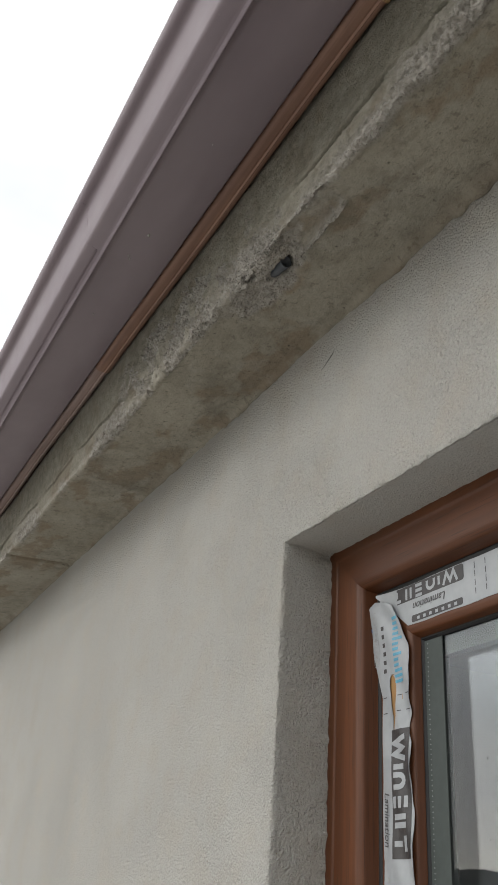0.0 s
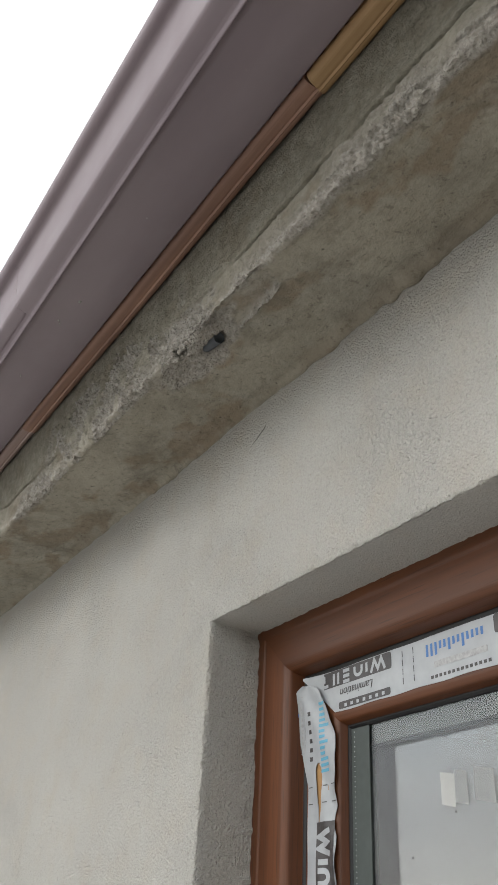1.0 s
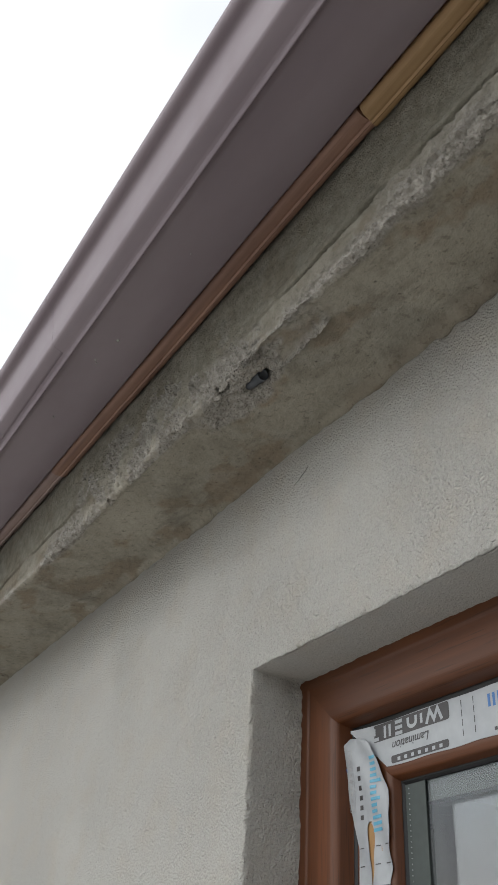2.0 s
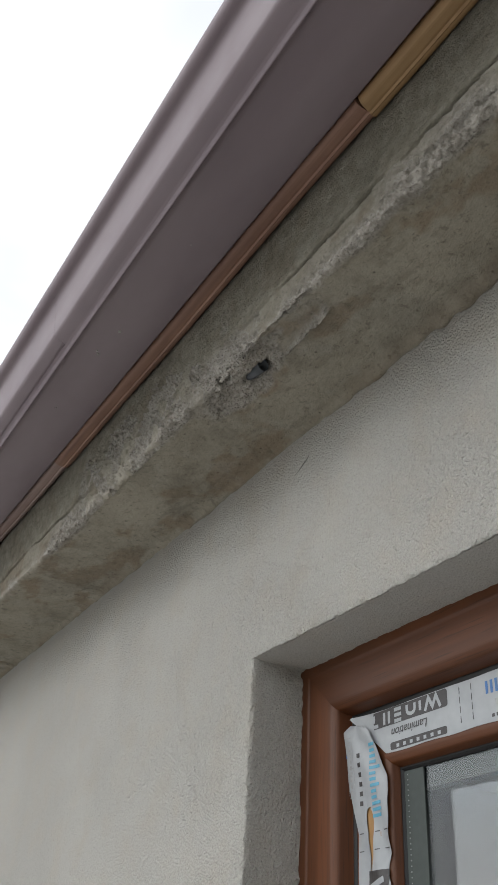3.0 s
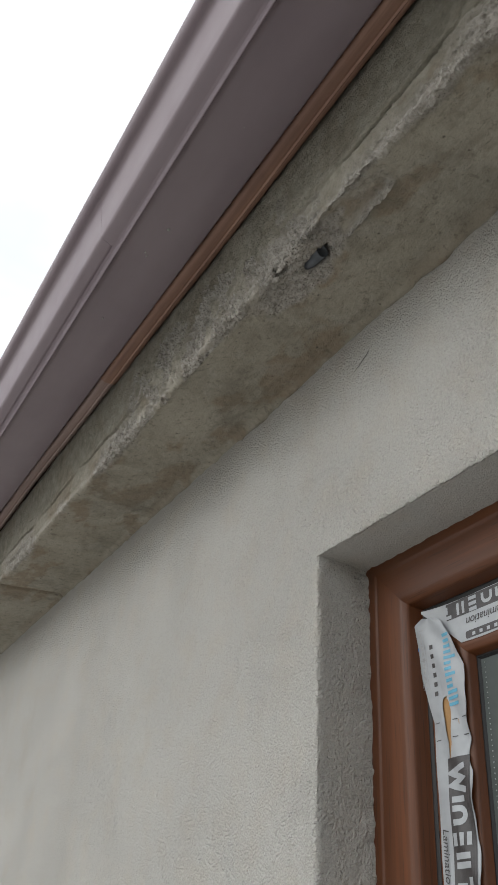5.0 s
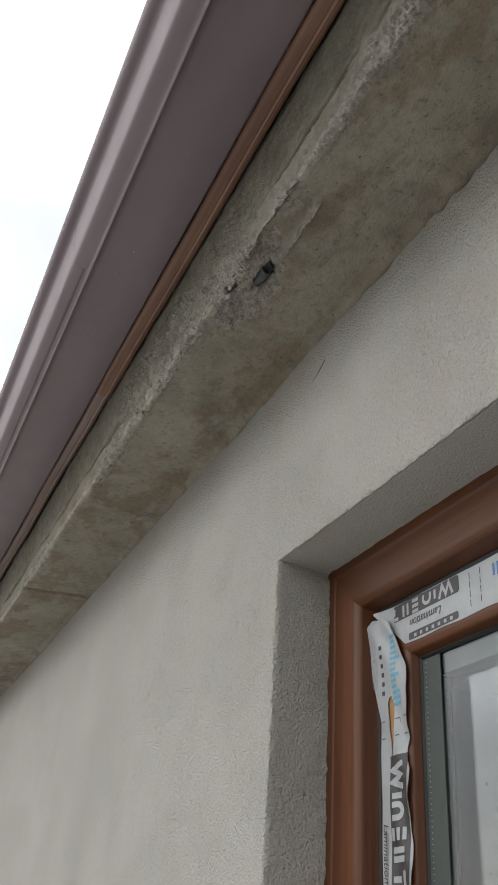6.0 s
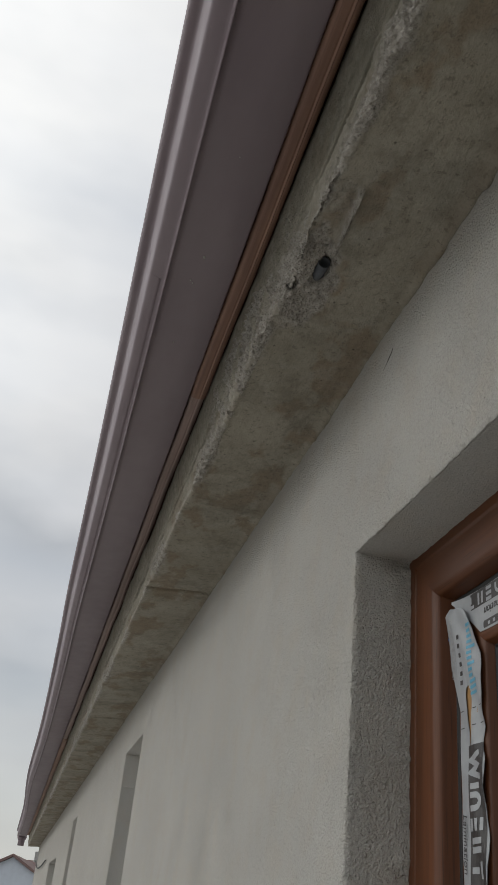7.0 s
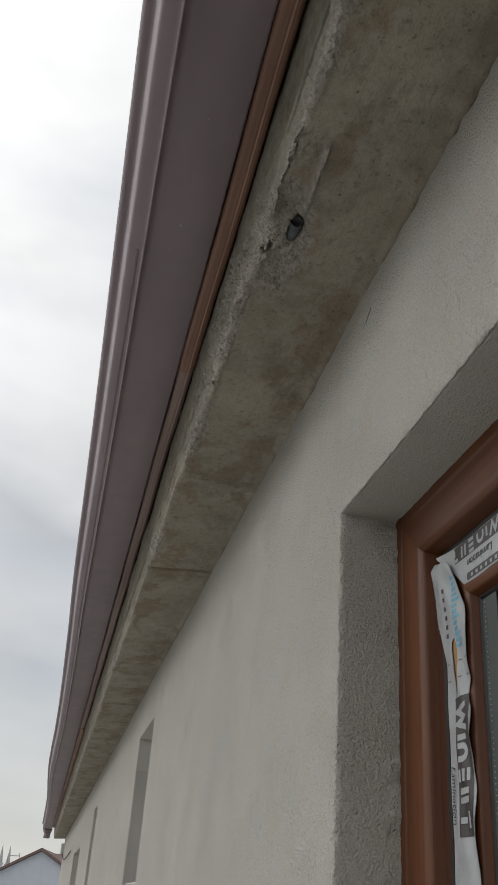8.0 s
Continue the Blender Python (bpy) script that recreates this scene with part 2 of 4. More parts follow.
def make_film():
    m = Nodes("white protective film")
    c = m.ramp(m.noise(30.0, 3.0), 0.3, 0.7, (0.335, 0.348, 0.365), (0.41, 0.424, 0.44))
    m.colour(c).gloss(0.32)
    m.bump((m.noise(38.0, 2.0, 0.5, m.stretched((1.0, 1.0, 0.6))), 0.006, 0.25))
    return m.mat


def make_ground():
    m = Nodes("yard gravel and dust")
    c = m.ramp(m.noise(0.5, 5.0), 0.35, 0.65, (0.41, 0.40, 0.38), (0.51, 0.50, 0.48))
    c = m.mix(m.ramp(m.noise(0.06, 3.0), 0.55, 0.66), c, (0.16, 0.17, 0.09))
    c = m.mix(1.0, c, m.ramp(m.noise(60.0, 3.0), 0.2, 0.7, (0.7, 0.7, 0.7), (1.1, 1.1, 1.1)), "MULTIPLY")
    m.colour(c).gloss(0.95, 0.0, 0.2)
    m.bump((m.noise(40.0, 4.0), 0.02, 0.5))
    return m.mat


STUCCO, CONCRETE, GUTTER, GLASS, FILM, GROUND = make_stucco(), make_concrete(), make_gutter_metal(), make_glass("window glass", 1.5), make_film(), make_ground()
GLASS_COATED = make_glass("low-emission coated glass", 1.85)
OAK_V = make_wood("oak foil upright", (0.088, 0.0268, 0.0074), (0.150, 0.047, 0.0128), "z", 0.48)
OAK_H = make_wood("oak foil level", (0.088, 0.0268, 0.0074), (0.150, 0.047, 0.0128), "y", 0.48)
BATTEN_RED = make_wood("red stained batten", (0.19, 0.10, 0.07), (0.36, 0.205, 0.14), "y", 0.6, 60.0, 0.15)
BATTEN_YELLOW = make_wood("yellow pine batten", (0.27, 0.155, 0.068), (0.40, 0.255, 0.125), "y", 0.6, 60.0, 0.15)
BATTEN_DARK = make_wood("dark batten", (0.22, 0.15, 0.13), (0.34, 0.24, 0.21), "y", 0.6, 60.0, 0.15)
RUBBER = plain("black gasket rubber", (0.012, 0.012, 0.013), 0.55)
SPACER = plain("grey spacer bar", (0.055, 0.066, 0.062), 0.6, 0.0, 0.08, 90.0)
SPACER_DOT = plain("pale spacer perforation", (0.33, 0.35, 0.34), 0.5)
INK = plain("dark grey ink", (0.055, 0.05, 0.05), 0.4, 0.0, 0.25, 60.0)
INK_BLUE = plain("blue ink", (0.06, 0.17, 0.42), 0.4, 0.0, 0.1)
INK_CYAN = plain("light blue ink", (0.12, 0.36, 0.50), 0.4, 0.0, 0.15)
INK_GREY = plain("grey ink", (0.36, 0.36, 0.36), 0.4, 0.0, 0.2, 200.0)
PAPER = plain("white sticker paper", (0.42, 0.41, 0.38), 0.7)
# the sash's brown made lighter, as if lit, for the tear in the film
SASH_LIT = plain("tan for lit brown sash", (0.36, 0.20, 0.075), 0.5, 0.0, 0.2, 40.0)
STICKER_GREY = plain("grey of sticker and its reflection", (0.22, 0.22, 0.21), 0.7)
CONDUIT = plain("grey plastic conduit", (0.085, 0.092, 0.105), 0.55, 0.0, 0.2, 60.0)
DIRT = plain("dark dirt", (0.05, 0.045, 0.04), 0.9)
ROOM = plain("unpainted plaster", (0.34, 0.33, 0.31), 0.9, 0.0, 0.1, 4.0)
WHITE_PVC = plain("white plastic", (0.7, 0.71, 0.72), 0.35, 0.0, 0.04)
# roof brown greyed to paint in the haze of distance
ROOF_FAR = plain("brown roof tiles with haze in the colour", (0.165, 0.108, 0.098), 0.85, 0.0, 0.2, 5.0)
ROOF = plain("brown roof tiles", (0.13, 0.065, 0.05), 0.8, 0.0, 0.3, 5.0)
HOUSE_WHITE = plain("pale blue-white render", (0.52, 0.56, 0.62), 0.9, 0.0, 0.05, 2.0)
# hill colour lightened and greyed, with distance haze mixed in
HILL = plain("distant hills and trees", (0.25, 0.26, 0.255), 0.95, 0.0, 0.4, 0.12)
STEEL = plain("galvanised steel", (0.4, 0.4, 0.4), 0.4, 0.8)


# ---------------------------------------------------------------- mesh helpers
def lattice(ix, iy, iz, seed):
    h = (ix * 374761393 + iy * 668265263 + iz * 2147483647 + seed * 1274126177) & 0xFFFFFFFF
    h = ((h ^ (h >> 13)) * 1274126177) & 0xFFFFFFFF
    h = ((h ^ (h >> 16)) * 2246822519) & 0xFFFFFFFF
    return ((h ^ (h >> 15)) & 0xFFFFFF) / float(0xFFFFFF)


def rough(p, size, seed=0, octaves=1):
    """Smooth value noise, -1 to 1, over rows of places; size: metres from bump to bump."""
    total, amp, norm = np.zeros(len(p)), 1.0, 0.0
    for k in range(octaves):
        q = p / (size / 2**k) + 1000.0
        base = np.floor(q).astype(np.int64)
        f = q - base
        f = f * f * (3 - 2 * f)
        v = np.zeros(len(p))
        for dx in (0, 1):
            for dy in (0, 1):
                for dz in (0, 1):
                    w = (f[:, 0] if dx else 1 - f[:, 0]) * (f[:, 1] if dy else 1 - f[:, 1]) * (f[:, 2] if dz else 1 - f[:, 2])
                    v += w * lattice(base[:, 0] + dx, base[:, 1] + dy, base[:, 2] + dz, seed + k)
        total += amp * (2 * v - 1)
        norm += amp
        amp *= 0.5
    return total / norm


def pebbles(p, size, seed=0):
    """Distance to the nearest and to the next nearest of scattered points, in units of size."""
    q = p / size + 1000.0
    base = np.floor(q).astype(np.int64)
    first, second = np.full(len(p), 9.0), np.full(len(p), 9.0)
    for dx in (-1, 0, 1):
        for dy in (-1, 0, 1):
            for dz in (-1, 0, 1):
                c = base + (dx, dy, dz)
                at = np.stack([lattice(c[:, 0], c[:, 1], c[:, 2], seed + k) for k in range(3)], 1) * 0.9 + c
                far = np.sqrt(((q - at) ** 2).sum(1))
                second = np.minimum(second, np.maximum(first, far))
                first = np.minimum(first, far)
    return first, second


def step(x, a, b):
    s = np.clip((x - a) / (b - a), 0, 1)
    return s * s * (3 - 2 * s)


def mesh_object(name, verts, faces, material, parent=None, smooth=False):
    me = bpy.data.meshes.new(name)
    me.from_pydata([tuple(map(float, v)) for v in verts], [], [tuple(int(i) for i in f) for f in faces])
    me.materials.append(material)
    if smooth:
        me.polygons.foreach_set("use_smooth", [True] * len(me.polygons))
    me.update()
    ob = new(name, me)
    if parent:
        ob.parent = parent
    return ob


def part(name, bm, material, parent=None, label="", smooth=False):
    """Links a bmesh as one mesh object, under a thing or a part."""
    me = bpy.data.meshes.new(name)
    bm.to_mesh(me)
    bm.free()
    me.materials.append(material)
    if smooth:
        me.polygons.foreach_set("use_smooth", [True] * len(me.polygons))
    ob = new(name, me)
    if parent:
        ob.parent = parent
    if label:
        tagged(ob, label)
    return ob


def block(lo, hi, bevel=0.0, segments=2):
    bm = bmesh.new()
    bmesh.ops.create_cube(bm, size=1.0)
    lo, hi = Vector(lo), Vector(hi)
    for v in bm.verts:
        v.co = Vector([(lo[i] + hi[i]) / 2 + v.co[i] * (hi[i] - lo[i]) for i in range(3)])
    if bevel:
        bmesh.ops.bevel(bm, geom=bm.edges[:], offset=bevel, segments=segments, affect="EDGES", profile=0.5)
    return bm


def rod(a, b, r1, r2=None, sides=12):
    bm = bmesh.new()
    a, b = Vector(a), Vector(b)
    bmesh.ops.create_cone(bm, cap_ends=True, segments=sides, radius1=r1, radius2=r1 if r2 is None else r2, depth=(b - a).length)
    m = Matrix.Translation((a + b) / 2) @ (b - a).to_track_quat("Z", "Y").to_matrix().to_4x4()
    bmesh.ops.transform(bm, matrix=m, verts=bm.verts)
    return bm


def extruded(outline, ys):
    """A closed outline of (x, z) drawn along y through all of ys, with caps."""
    bm = bmesh.new()
    rings = [[bm.verts.new((x, y, z)) for x, z in outline] for y in ys]
    n = len(outline)
    for a, b in zip(rings, rings[1:]):
        for i in range(n):
            bm.faces.new((a[i], a[(i + 1) % n], b[(i + 1) % n], b[i]))
    bm.faces.new(rings[0][::-1])
    bm.faces.new(rings[-1])
    bmesh.ops.recalc_face_normals(bm, faces=bm.faces)
    return bm


def empty(name, place=(0, 0, 0)):
    ob = new(name)
    ob.location = place
    bpy.context.view_layer.update()
    return ob


def grid_lines(*spans):
    """Rising positions from (start, end, step) spans, joined."""
    out = []
    for a, b, d in spans:
        out += list(np.linspace(a, b, max(2, int(round((b - a) / d)) + 1)))
    return np.array(sorted(set(round(v, 5) for v in out)))


# ---------------------------------------------------------------- the wall
WALL_X, WALL_BACK, END_Y, NEAR_Y = 0.652, 0.95, 16.7, -4.0
SOFFIT_IN, SOFFIT_OUT, SLAB_X = 2.453, 2.438, 0.457
OPENINGS = [(-0.06, 1.160, 0.90, 2.101), (3.70, 4.27, 1.62, 2.235), (7.26, 7.72, 0.95, 2.195), (9.55, 11.15, 0.95, 2.0)]
ARRIS = 0.005


def build_wall():
    ys = grid_lines((NEAR_Y, -0.06, 0.5), (-0.06, 0.5, 0.07), (0.5, 1.7, 0.0036), (1.7, 2.3, 0.0050), (2.3, 2.6, 0.02), (2.4, END_Y, 0.5), (1.16, 1.1601, 1), *[(a, b, 9) for a, b, _, _ in OPENINGS])
    zs = grid_lines((0, 1.55, 0.3), (1.55, 2.47, 0.0036), *[(c, d, 9) for _, _, c, d in OPENINGS])
    ny, nz = len(ys), len(zs)
    yy, zz = np.meshgrid(ys, zs, indexing="ij")
    p = np.stack([np.full(yy.size, WALL_X), yy.ravel(), zz.ravel()], 1)
    n_front = len(p)
    yc, zc = (ys[:-1] + ys[1:]) / 2, (zs[:-1] + zs[1:]) / 2
    solid = np.ones((ny - 1, nz - 1), bool)
    for a, b, c, d in OPENINGS:
        solid[np.ix_((yc > a) & (yc < b), (zc > c) & (zc < d))] = False
    iy, iz = np.nonzero(solid)
    k = iy * nz + iz
    faces = np.stack([k, k + 1, k + nz + 1, k + nz], 1)
    # front: roll the surface round each opening's edge, then the plaster's grain
    for a, b, c, d in OPENINGS:
        dy = np.where(p[:, 1] < a, p[:, 1] - a, np.where(p[:, 1] > b, p[:, 1] - b, 0.0))
        dz = np.where(p[:, 2] < c, p[:, 2] - c, np.where(p[:, 2] > d, p[:, 2] - d, 0.0))
        dist = np.hypot(dy, dz)
        edge_in = np.minimum.reduce([p[:, 1] - a, b - p[:, 1], p[:, 2] - c, d - p[:, 2]])
        near = (dist < ARRIS) & (edge_in < 1e-6) & (edge_in > -ARRIS)
        th = radians(45) * (1 - dist[near] / ARRIS)
        uy, uz = dy[near], dz[near]
        on = dist[near] < 1e-9
        uy = np.where(on, np.where(abs(p[near, 1] - a) < 1e-6, -1.0, np.where(abs(p[near, 1] - b) < 1e-6, 1.0, 0.0)), uy)
        uz = np.where(on, np.where(abs(p[near, 2] - c) < 1e-6, -1.0, np.where(abs(p[near, 2] - d) < 1e-6, 1.0, 0.0)), uz)
        ln = np.where(on, 1.0, np.maximum(np.hypot(uy, uz), 1e-9))
        out = ARRIS * (1 - np.sin(th)) - dist[near]
        p[near, 1] += uy / ln * out
        p[near, 2] += uz / ln * out
        p[near, 0] += ARRIS * (1 - np.cos(th))
    all_p, all_f = [p], [faces]
    offset = n_front

    def sheet(place, us, vs, flip=False):
        nonlocal offset
        uu, vv = np.meshgrid(us, vs, indexing="ij")
        q = place(uu.ravel(), vv.ravel())
        i, j = np.meshgrid(np.arange(len(us) - 1), np.arange(len(vs) - 1), indexing="ij")
        k2 = (i * len(vs) + j).ravel() + offset
        f = np.stack([k2, k2 + len(vs), k2 + len(vs) + 1, k2 + 1], 1)
        all_p.append(q)
        all_f.append(f[:, ::-1] if flip else f)
        offset += len(q)

    def rolled(depth):
        th = radians(45) * (1 - np.clip(depth / ARRIS, 0, 1))
        return np.where(depth < ARRIS, ARRIS * (1 - np.sin(th)), depth), ARRIS * (1 - np.cos(th))

    for n, (a, b, c, d) in enumerate(OPENINGS):
        fine = n == 0
        deep = grid_lines((0, 0.1, 0.0036), (0.1, WALL_BACK - WALL_X, 0.1)) if fine else grid_lines((0, ARRIS, ARRIS / 3), (ARRIS, WALL_BACK - WALL_X, 0.1))
        zl = zs[(zs >= c) & (zs <= d)]
        yl = ys[(ys >= a) & (ys <= b)]

        def side(y0, s):
            def place(u, v):
                x, push = rolled(u)
                return np.stack([WALL_X + x, y0 + s * push, v + push * (np.isclose(v, d) * 1.0 - np.isclose(v, c))], 1)
            return place

        def level(z0, s):
            def place(u, v):
                x, push = rolled(u)
                return np.stack([WALL_X + x, v + push * (np.isclose(v, b) * 1.0 - np.isclose(v, a)), z0 + s * push], 1)
            return place

        sheet(side(b, 1), deep, zl)
        sheet(side(a, -1), deep, zl, True)
        sheet(level(d, 1), deep, yl, True)
        sheet(level(c, -1), deep, yl)
    p = np.concatenate(all_p)
    f = np.concatenate(all_f)
    # grain: only where it can be seen close by
    near = step(p[:, 1], 0.45, 0.6) * (1 - step(p[:, 1], 1.9, 2.3)) * step(p[:, 2], 1.5, 1.6) * (p[:, 0] < WALL_X + 0.11)
    lumps = rough(p, 0.0075, 3)
    rim = np.exp(-((np.maximum(0, np.maximum(p[:, 1] - 1.16, p[:, 2] - 2.101)) / 0.02) ** 2))
    grain = (0.35 + 0.65 * rim) * (0.0016 * lumps * (lumps > 0) + 0.0006 * lumps) + 0.0005 * rough(p, 0.02, 5)
    broad = 0.0016 * rough(p, 0.12, 6) + 0.003 * rough(p, 0.4, 7)
    front = p[:, 0] < WALL_X + ARRIS * 0.4
    jamb = ~front & (abs(p[:, 1] - 1.160) < ARRIS)
    head = ~front & ~jamb
    wave = np.stack([rough(p * (0, 1, 1), 0.009, 21), rough(p * (0, 1, 1), 0.009, 22), rough(p * (0, 1, 1), 0.009, 23)], 1)
    arris = np.where(front, rim * (np.maximum(p[:, 1] - 1.16, p[:, 2] - 2.101) < 0.012), np.exp(-(((p[:, 0] - WALL_X) / 0.009) ** 2)))
    wave = wave * arris[:, None]
    p[:, 0] += near * np.where(front, broad - grain, 0.0005 * wave[:, 0])
    p[:, 1] += near * np.where(jamb, -0.45 * grain, 0.0026 * wave[:, 1])
    p[:, 2] += near * np.where(head, -0.2 * grain, 0.0026 * wave[:, 2])
    # lumps where the plaster was dragged against the frame
    drag = near * step(p[:, 0], WALL_X + 0.066, WALL_X + 0.082) * (rough(p * (0, 1, 1), 0.0072, 26) + 0.6 * rough(p * (0, 1, 1), 0.03, 27))
    p[:, 1] -= 0.0024 * drag * jamb
    p[:, 2] -= 0.0010 * drag * head
    # plaster missing in the inner corner, where the frame shows
    gone = near * np.exp(-((np.hypot(p[:, 1] - 1.16, p[:, 2] - 2.10) / 0.016) ** 2)) * step(p[:, 0], WALL_X + 0.058, WALL_X + 0.072)
    gone *= 1 + 0.5 * rough(p, 0.012, 25)
    p[:, 1] += 0.005 * gone * jamb
    p[:, 2] += 0.004 * gone * head
    wall = mesh_object("wall_front", p, f, STUCCO, smooth=True)
    grit = wall.data.attributes.new("grain", "FLOAT", "POINT")        # the head of the opening is trowelled smoother
    grit.data.foreach_set("value", np.where(head & (p[:, 2] > 2.09), 0.3, 1.0).astype(np.float32))
    tagged(wall, "rough cream-grey stucco wall with deep window openings", "wall", kind="structure")
    # a hairline crack below the soffit
    crack = bmesh.new()
    run = [(1.062, 2.3775), (1.054, 2.3805), (1.047, 2.3825), (1.038, 2.3880), (1.030, 2.3905), (1.022, 2.3960)]
    wide = (0.0001, 0.0006, 0.0002, 0.0007, 0.0002, 0.0001)
    rows = [[crack.verts.new((WALL_X + dx, y, z + s * w)) for s, dx in ((-1, -0.0022), (1, -0.0022), (1, 0.002), (-1, 0.002))] for (y, z), w in zip(run, wide)]
    for r0, r1 in zip(rows, rows[1:]):
        for k in range(4):
            crack.faces.new((r0[k], r0[(k + 1) % 4], r1[(k + 1) % 4], r1[k]))
    crack.faces.new(rows[0])
    crack.faces.new(rows[-1][::-1])
    part("crack", crack, DIRT, wall)
    return wall


def build_room():
    """The plain room and the house's other walls, which close the place behind the wall."""
    hx = 7.0
    def box_thing(name, lo, hi, mat, label, cat):
        ob = part(name, block(lo, hi), mat)
        return tagged(ob, label, cat, kind="structure")
    box_thing("wall_end", (WALL_X + 0.02, END_Y, 0), (hx, END_Y + 0.25, 2.44), STUCCO, "cream-grey stucco end wall of the house", "wall")
    box_thing("wall_near_end", (WALL_X + 0.02, NEAR_Y - 0.25, 0), (hx, NEAR_Y, 2.44), STUCCO, "cream-grey stucco gable end of the house", "wall")
    box_thing("wall_back", (hx, NEAR_Y, 0), (hx + 0.25, END_Y, 2.44), ROOM, "unpainted rear wall of the house", "wall")
    box_thing("wall_inner", (WALL_BACK, 2.6, 0.1), (hx, 2.75, 2.44), ROOM, "unpainted plaster partition wall", "wall")
    box_thing("floor", (WALL_BACK, NEAR_Y, -0.05), (hx, END_Y, 0.1), ROOM, "bare grey screed floor inside the house", "floor")


wall = build_wall()
build_room()


# ---------------------------------------------------------------- the eaves slab
def build_slab():
    ys = grid_lines((NEAR_Y, 0.2, 0.1), (0.2, 0.4, 0.008), (0.4, 1.9, 0.003), (1.9, 2.6, 0.008), (2.6, 4.5, 0.014), (4.5, END_Y + 0.05, 0.06), *[(c - 0.024, c + 0.024, 0.004) for c in (2.48, 3.69, 4.60, 5.30, 6.62, 8.3, 10.4, 12.6, 14.8)])
    w, h = 0.72 - SLAB_X, 0.178
    s_in = np.concatenate([np.linspace(-w, -0.085, 36)[:-1], np.linspace(-0.085, 0, 30)])
    s_up = np.concatenate([np.linspace(0, 0.036, 13), np.linspace(0.036, 0.066, 27)[1:], np.linspace(0.066, h, 34)[1:]])[1:]
    ss = np.concatenate([s_in, s_up])
    sg, yg = np.meshgrid(ss, ys, indexing="ij")
    s, y = sg.ravel(), yg.ravel()
    y_only = np.stack([np.zeros_like(y), y, np.zeros_like(y)], 1)
    under = s <= 0
    x = np.where(under, SLAB_X - s, SLAB_X)
    z = np.where(under, SOFFIT_OUT + (SOFFIT_IN - SOFFIT_OUT) * (-s / 0.2), SOFFIT_OUT + s)
    p = np.stack([x, y, z], 1)
    # the broken lip: rounded and chipped by an amount that changes along the edge
    chip = 0.010 + 0.007 * rough(y_only, 0.10, 31, 2) + 0.007 * rough(y_only, 0.018, 32, 2)
    chip = chip + 0.016 * np.exp(-(((y - 0.97) / 0.07) ** 2))
    chip = np.clip(chip, 0.002, 0.03)
    d = abs(s)
    bite = d < chip
    th = radians(45) * (1 - d / chip)
    along, inward = chip * (1 - np.sin(th)), chip * (1 - np.cos(th))
    x = np.where(bite & under, SLAB_X + along, np.where(bite, SLAB_X + inward, x))
    z = np.where(bite & under, SOFFIT_OUT + inward, np.where(bite, SOFFIT_OUT + along, z))
    # the lip stands proud of the upper face, parted by an uneven shuttering joint
    joint = 0.050 + 0.006 * rough(y_only, 0.3, 33) + 0.003 * rough(y_only, 0.05, 34)
    above = step(s, joint - 0.0012, joint + 0.0012) * (s > 0)
    strong = 0.45 + 0.55 * step(rough(y_only, 0.22, 35), -0.3, 0.3)
    belly = np.sin(np.pi * np.clip(s / joint, 0, 1)) * (s > 0)
    x = x - 0.0055 * above * strong + 0.0045 * belly * strong
    groove = np.exp(-(((s - joint + 0.0015) / 0.0017) ** 2)) * step(rough(y_only, 0.14, 37), -0.5, 0.1)
    ragged_zone = np.exp(-(((y - 1.27) / 0.33) ** 4))
    x = x + 0.013 * groove * (s > 0) * (1 - 0.85 * ragged_zone)
    # a second, thinner torn seam a little higher
    tear = 0.071 + 0.008 * rough(y_only, 0.25, 53) + 0.004 * rough(y_only, 0.04, 54)
    x = x + (0.007 * np.exp(-(((s - tear) / 0.0016) ** 2)) * step(rough(y_only, 0.09, 55), -0.1, 0.25) - 0.0035 * step(tear - s, 0, 0.003)) * (s > 0.02) * (1 - ragged_zone)
    # the top leans out towards the battens
    x = x - 0.007 * step(s, 0.08, 0.165)
    streak = rough(np.stack([x * 0, y * 0.35, z * 1.6], 1), 0.016, 38, 2)
    x = x + 0.0016 * streak * (s > 0)
    # the knocked-out hollow with two holes
    cx, cy = x - 0.484 - 0.06 * (y - 0.95), y - 0.968
    torn = 1 + 0.35 * rough(np.stack([x, y, z], 1), 0.03, 36, 2)
    hollow = np.exp(-((cx / (0.045 * torn)) ** 2 + (cy / (0.102 * torn)) ** 2) ** 3) * (1 - step(s, 0.03, 0.07))
    rebate = (1 - step(x, 0.497, 0.503)) * step(y, 0.735, 0.77) * (1 - step(y, 0.90, 0.93)) * under
    z = z + 0.0055 * hollow * under + 0.009 * rebate
    x = x + 0.008 * hollow * (~under)
    z = z - 0.008 * np.exp(-(((x - 0.505 - 0.03 * (y - 0.85)) / 0.003) ** 2)) * step(y, 0.755, 0.775) * (1 - step(y, 0.90, 0.915)) * under
    for hx, hy, r, deep in ((0.469, 0.992, 0.0110, 0.016),):
        hole = (1 - step(np.hypot(x - hx, (y - hy) / 1.3), r * 0.75, r * 1.15)) * under
        z = z + deep * hole
    slot = (1 - step(((x - 0.504) / 0.0112) ** 2 + ((y - 0.945) / 0.029) ** 2, 0.8, 1.15)) * under
    z = z + 0.034 * slot
    for k, cut in enumerate((2.48, 3.69, 4.60, 5.30, 6.62, 8.3, 10.4, 12.6, 14.8)):
        z = z - (0.003 - 0.0055 * (k % 2)) * step(y, cut - 0.006, cut + 0.006) * under + 0.012 * np.exp(-(((y - cut) / 0.006) ** 2)) * under
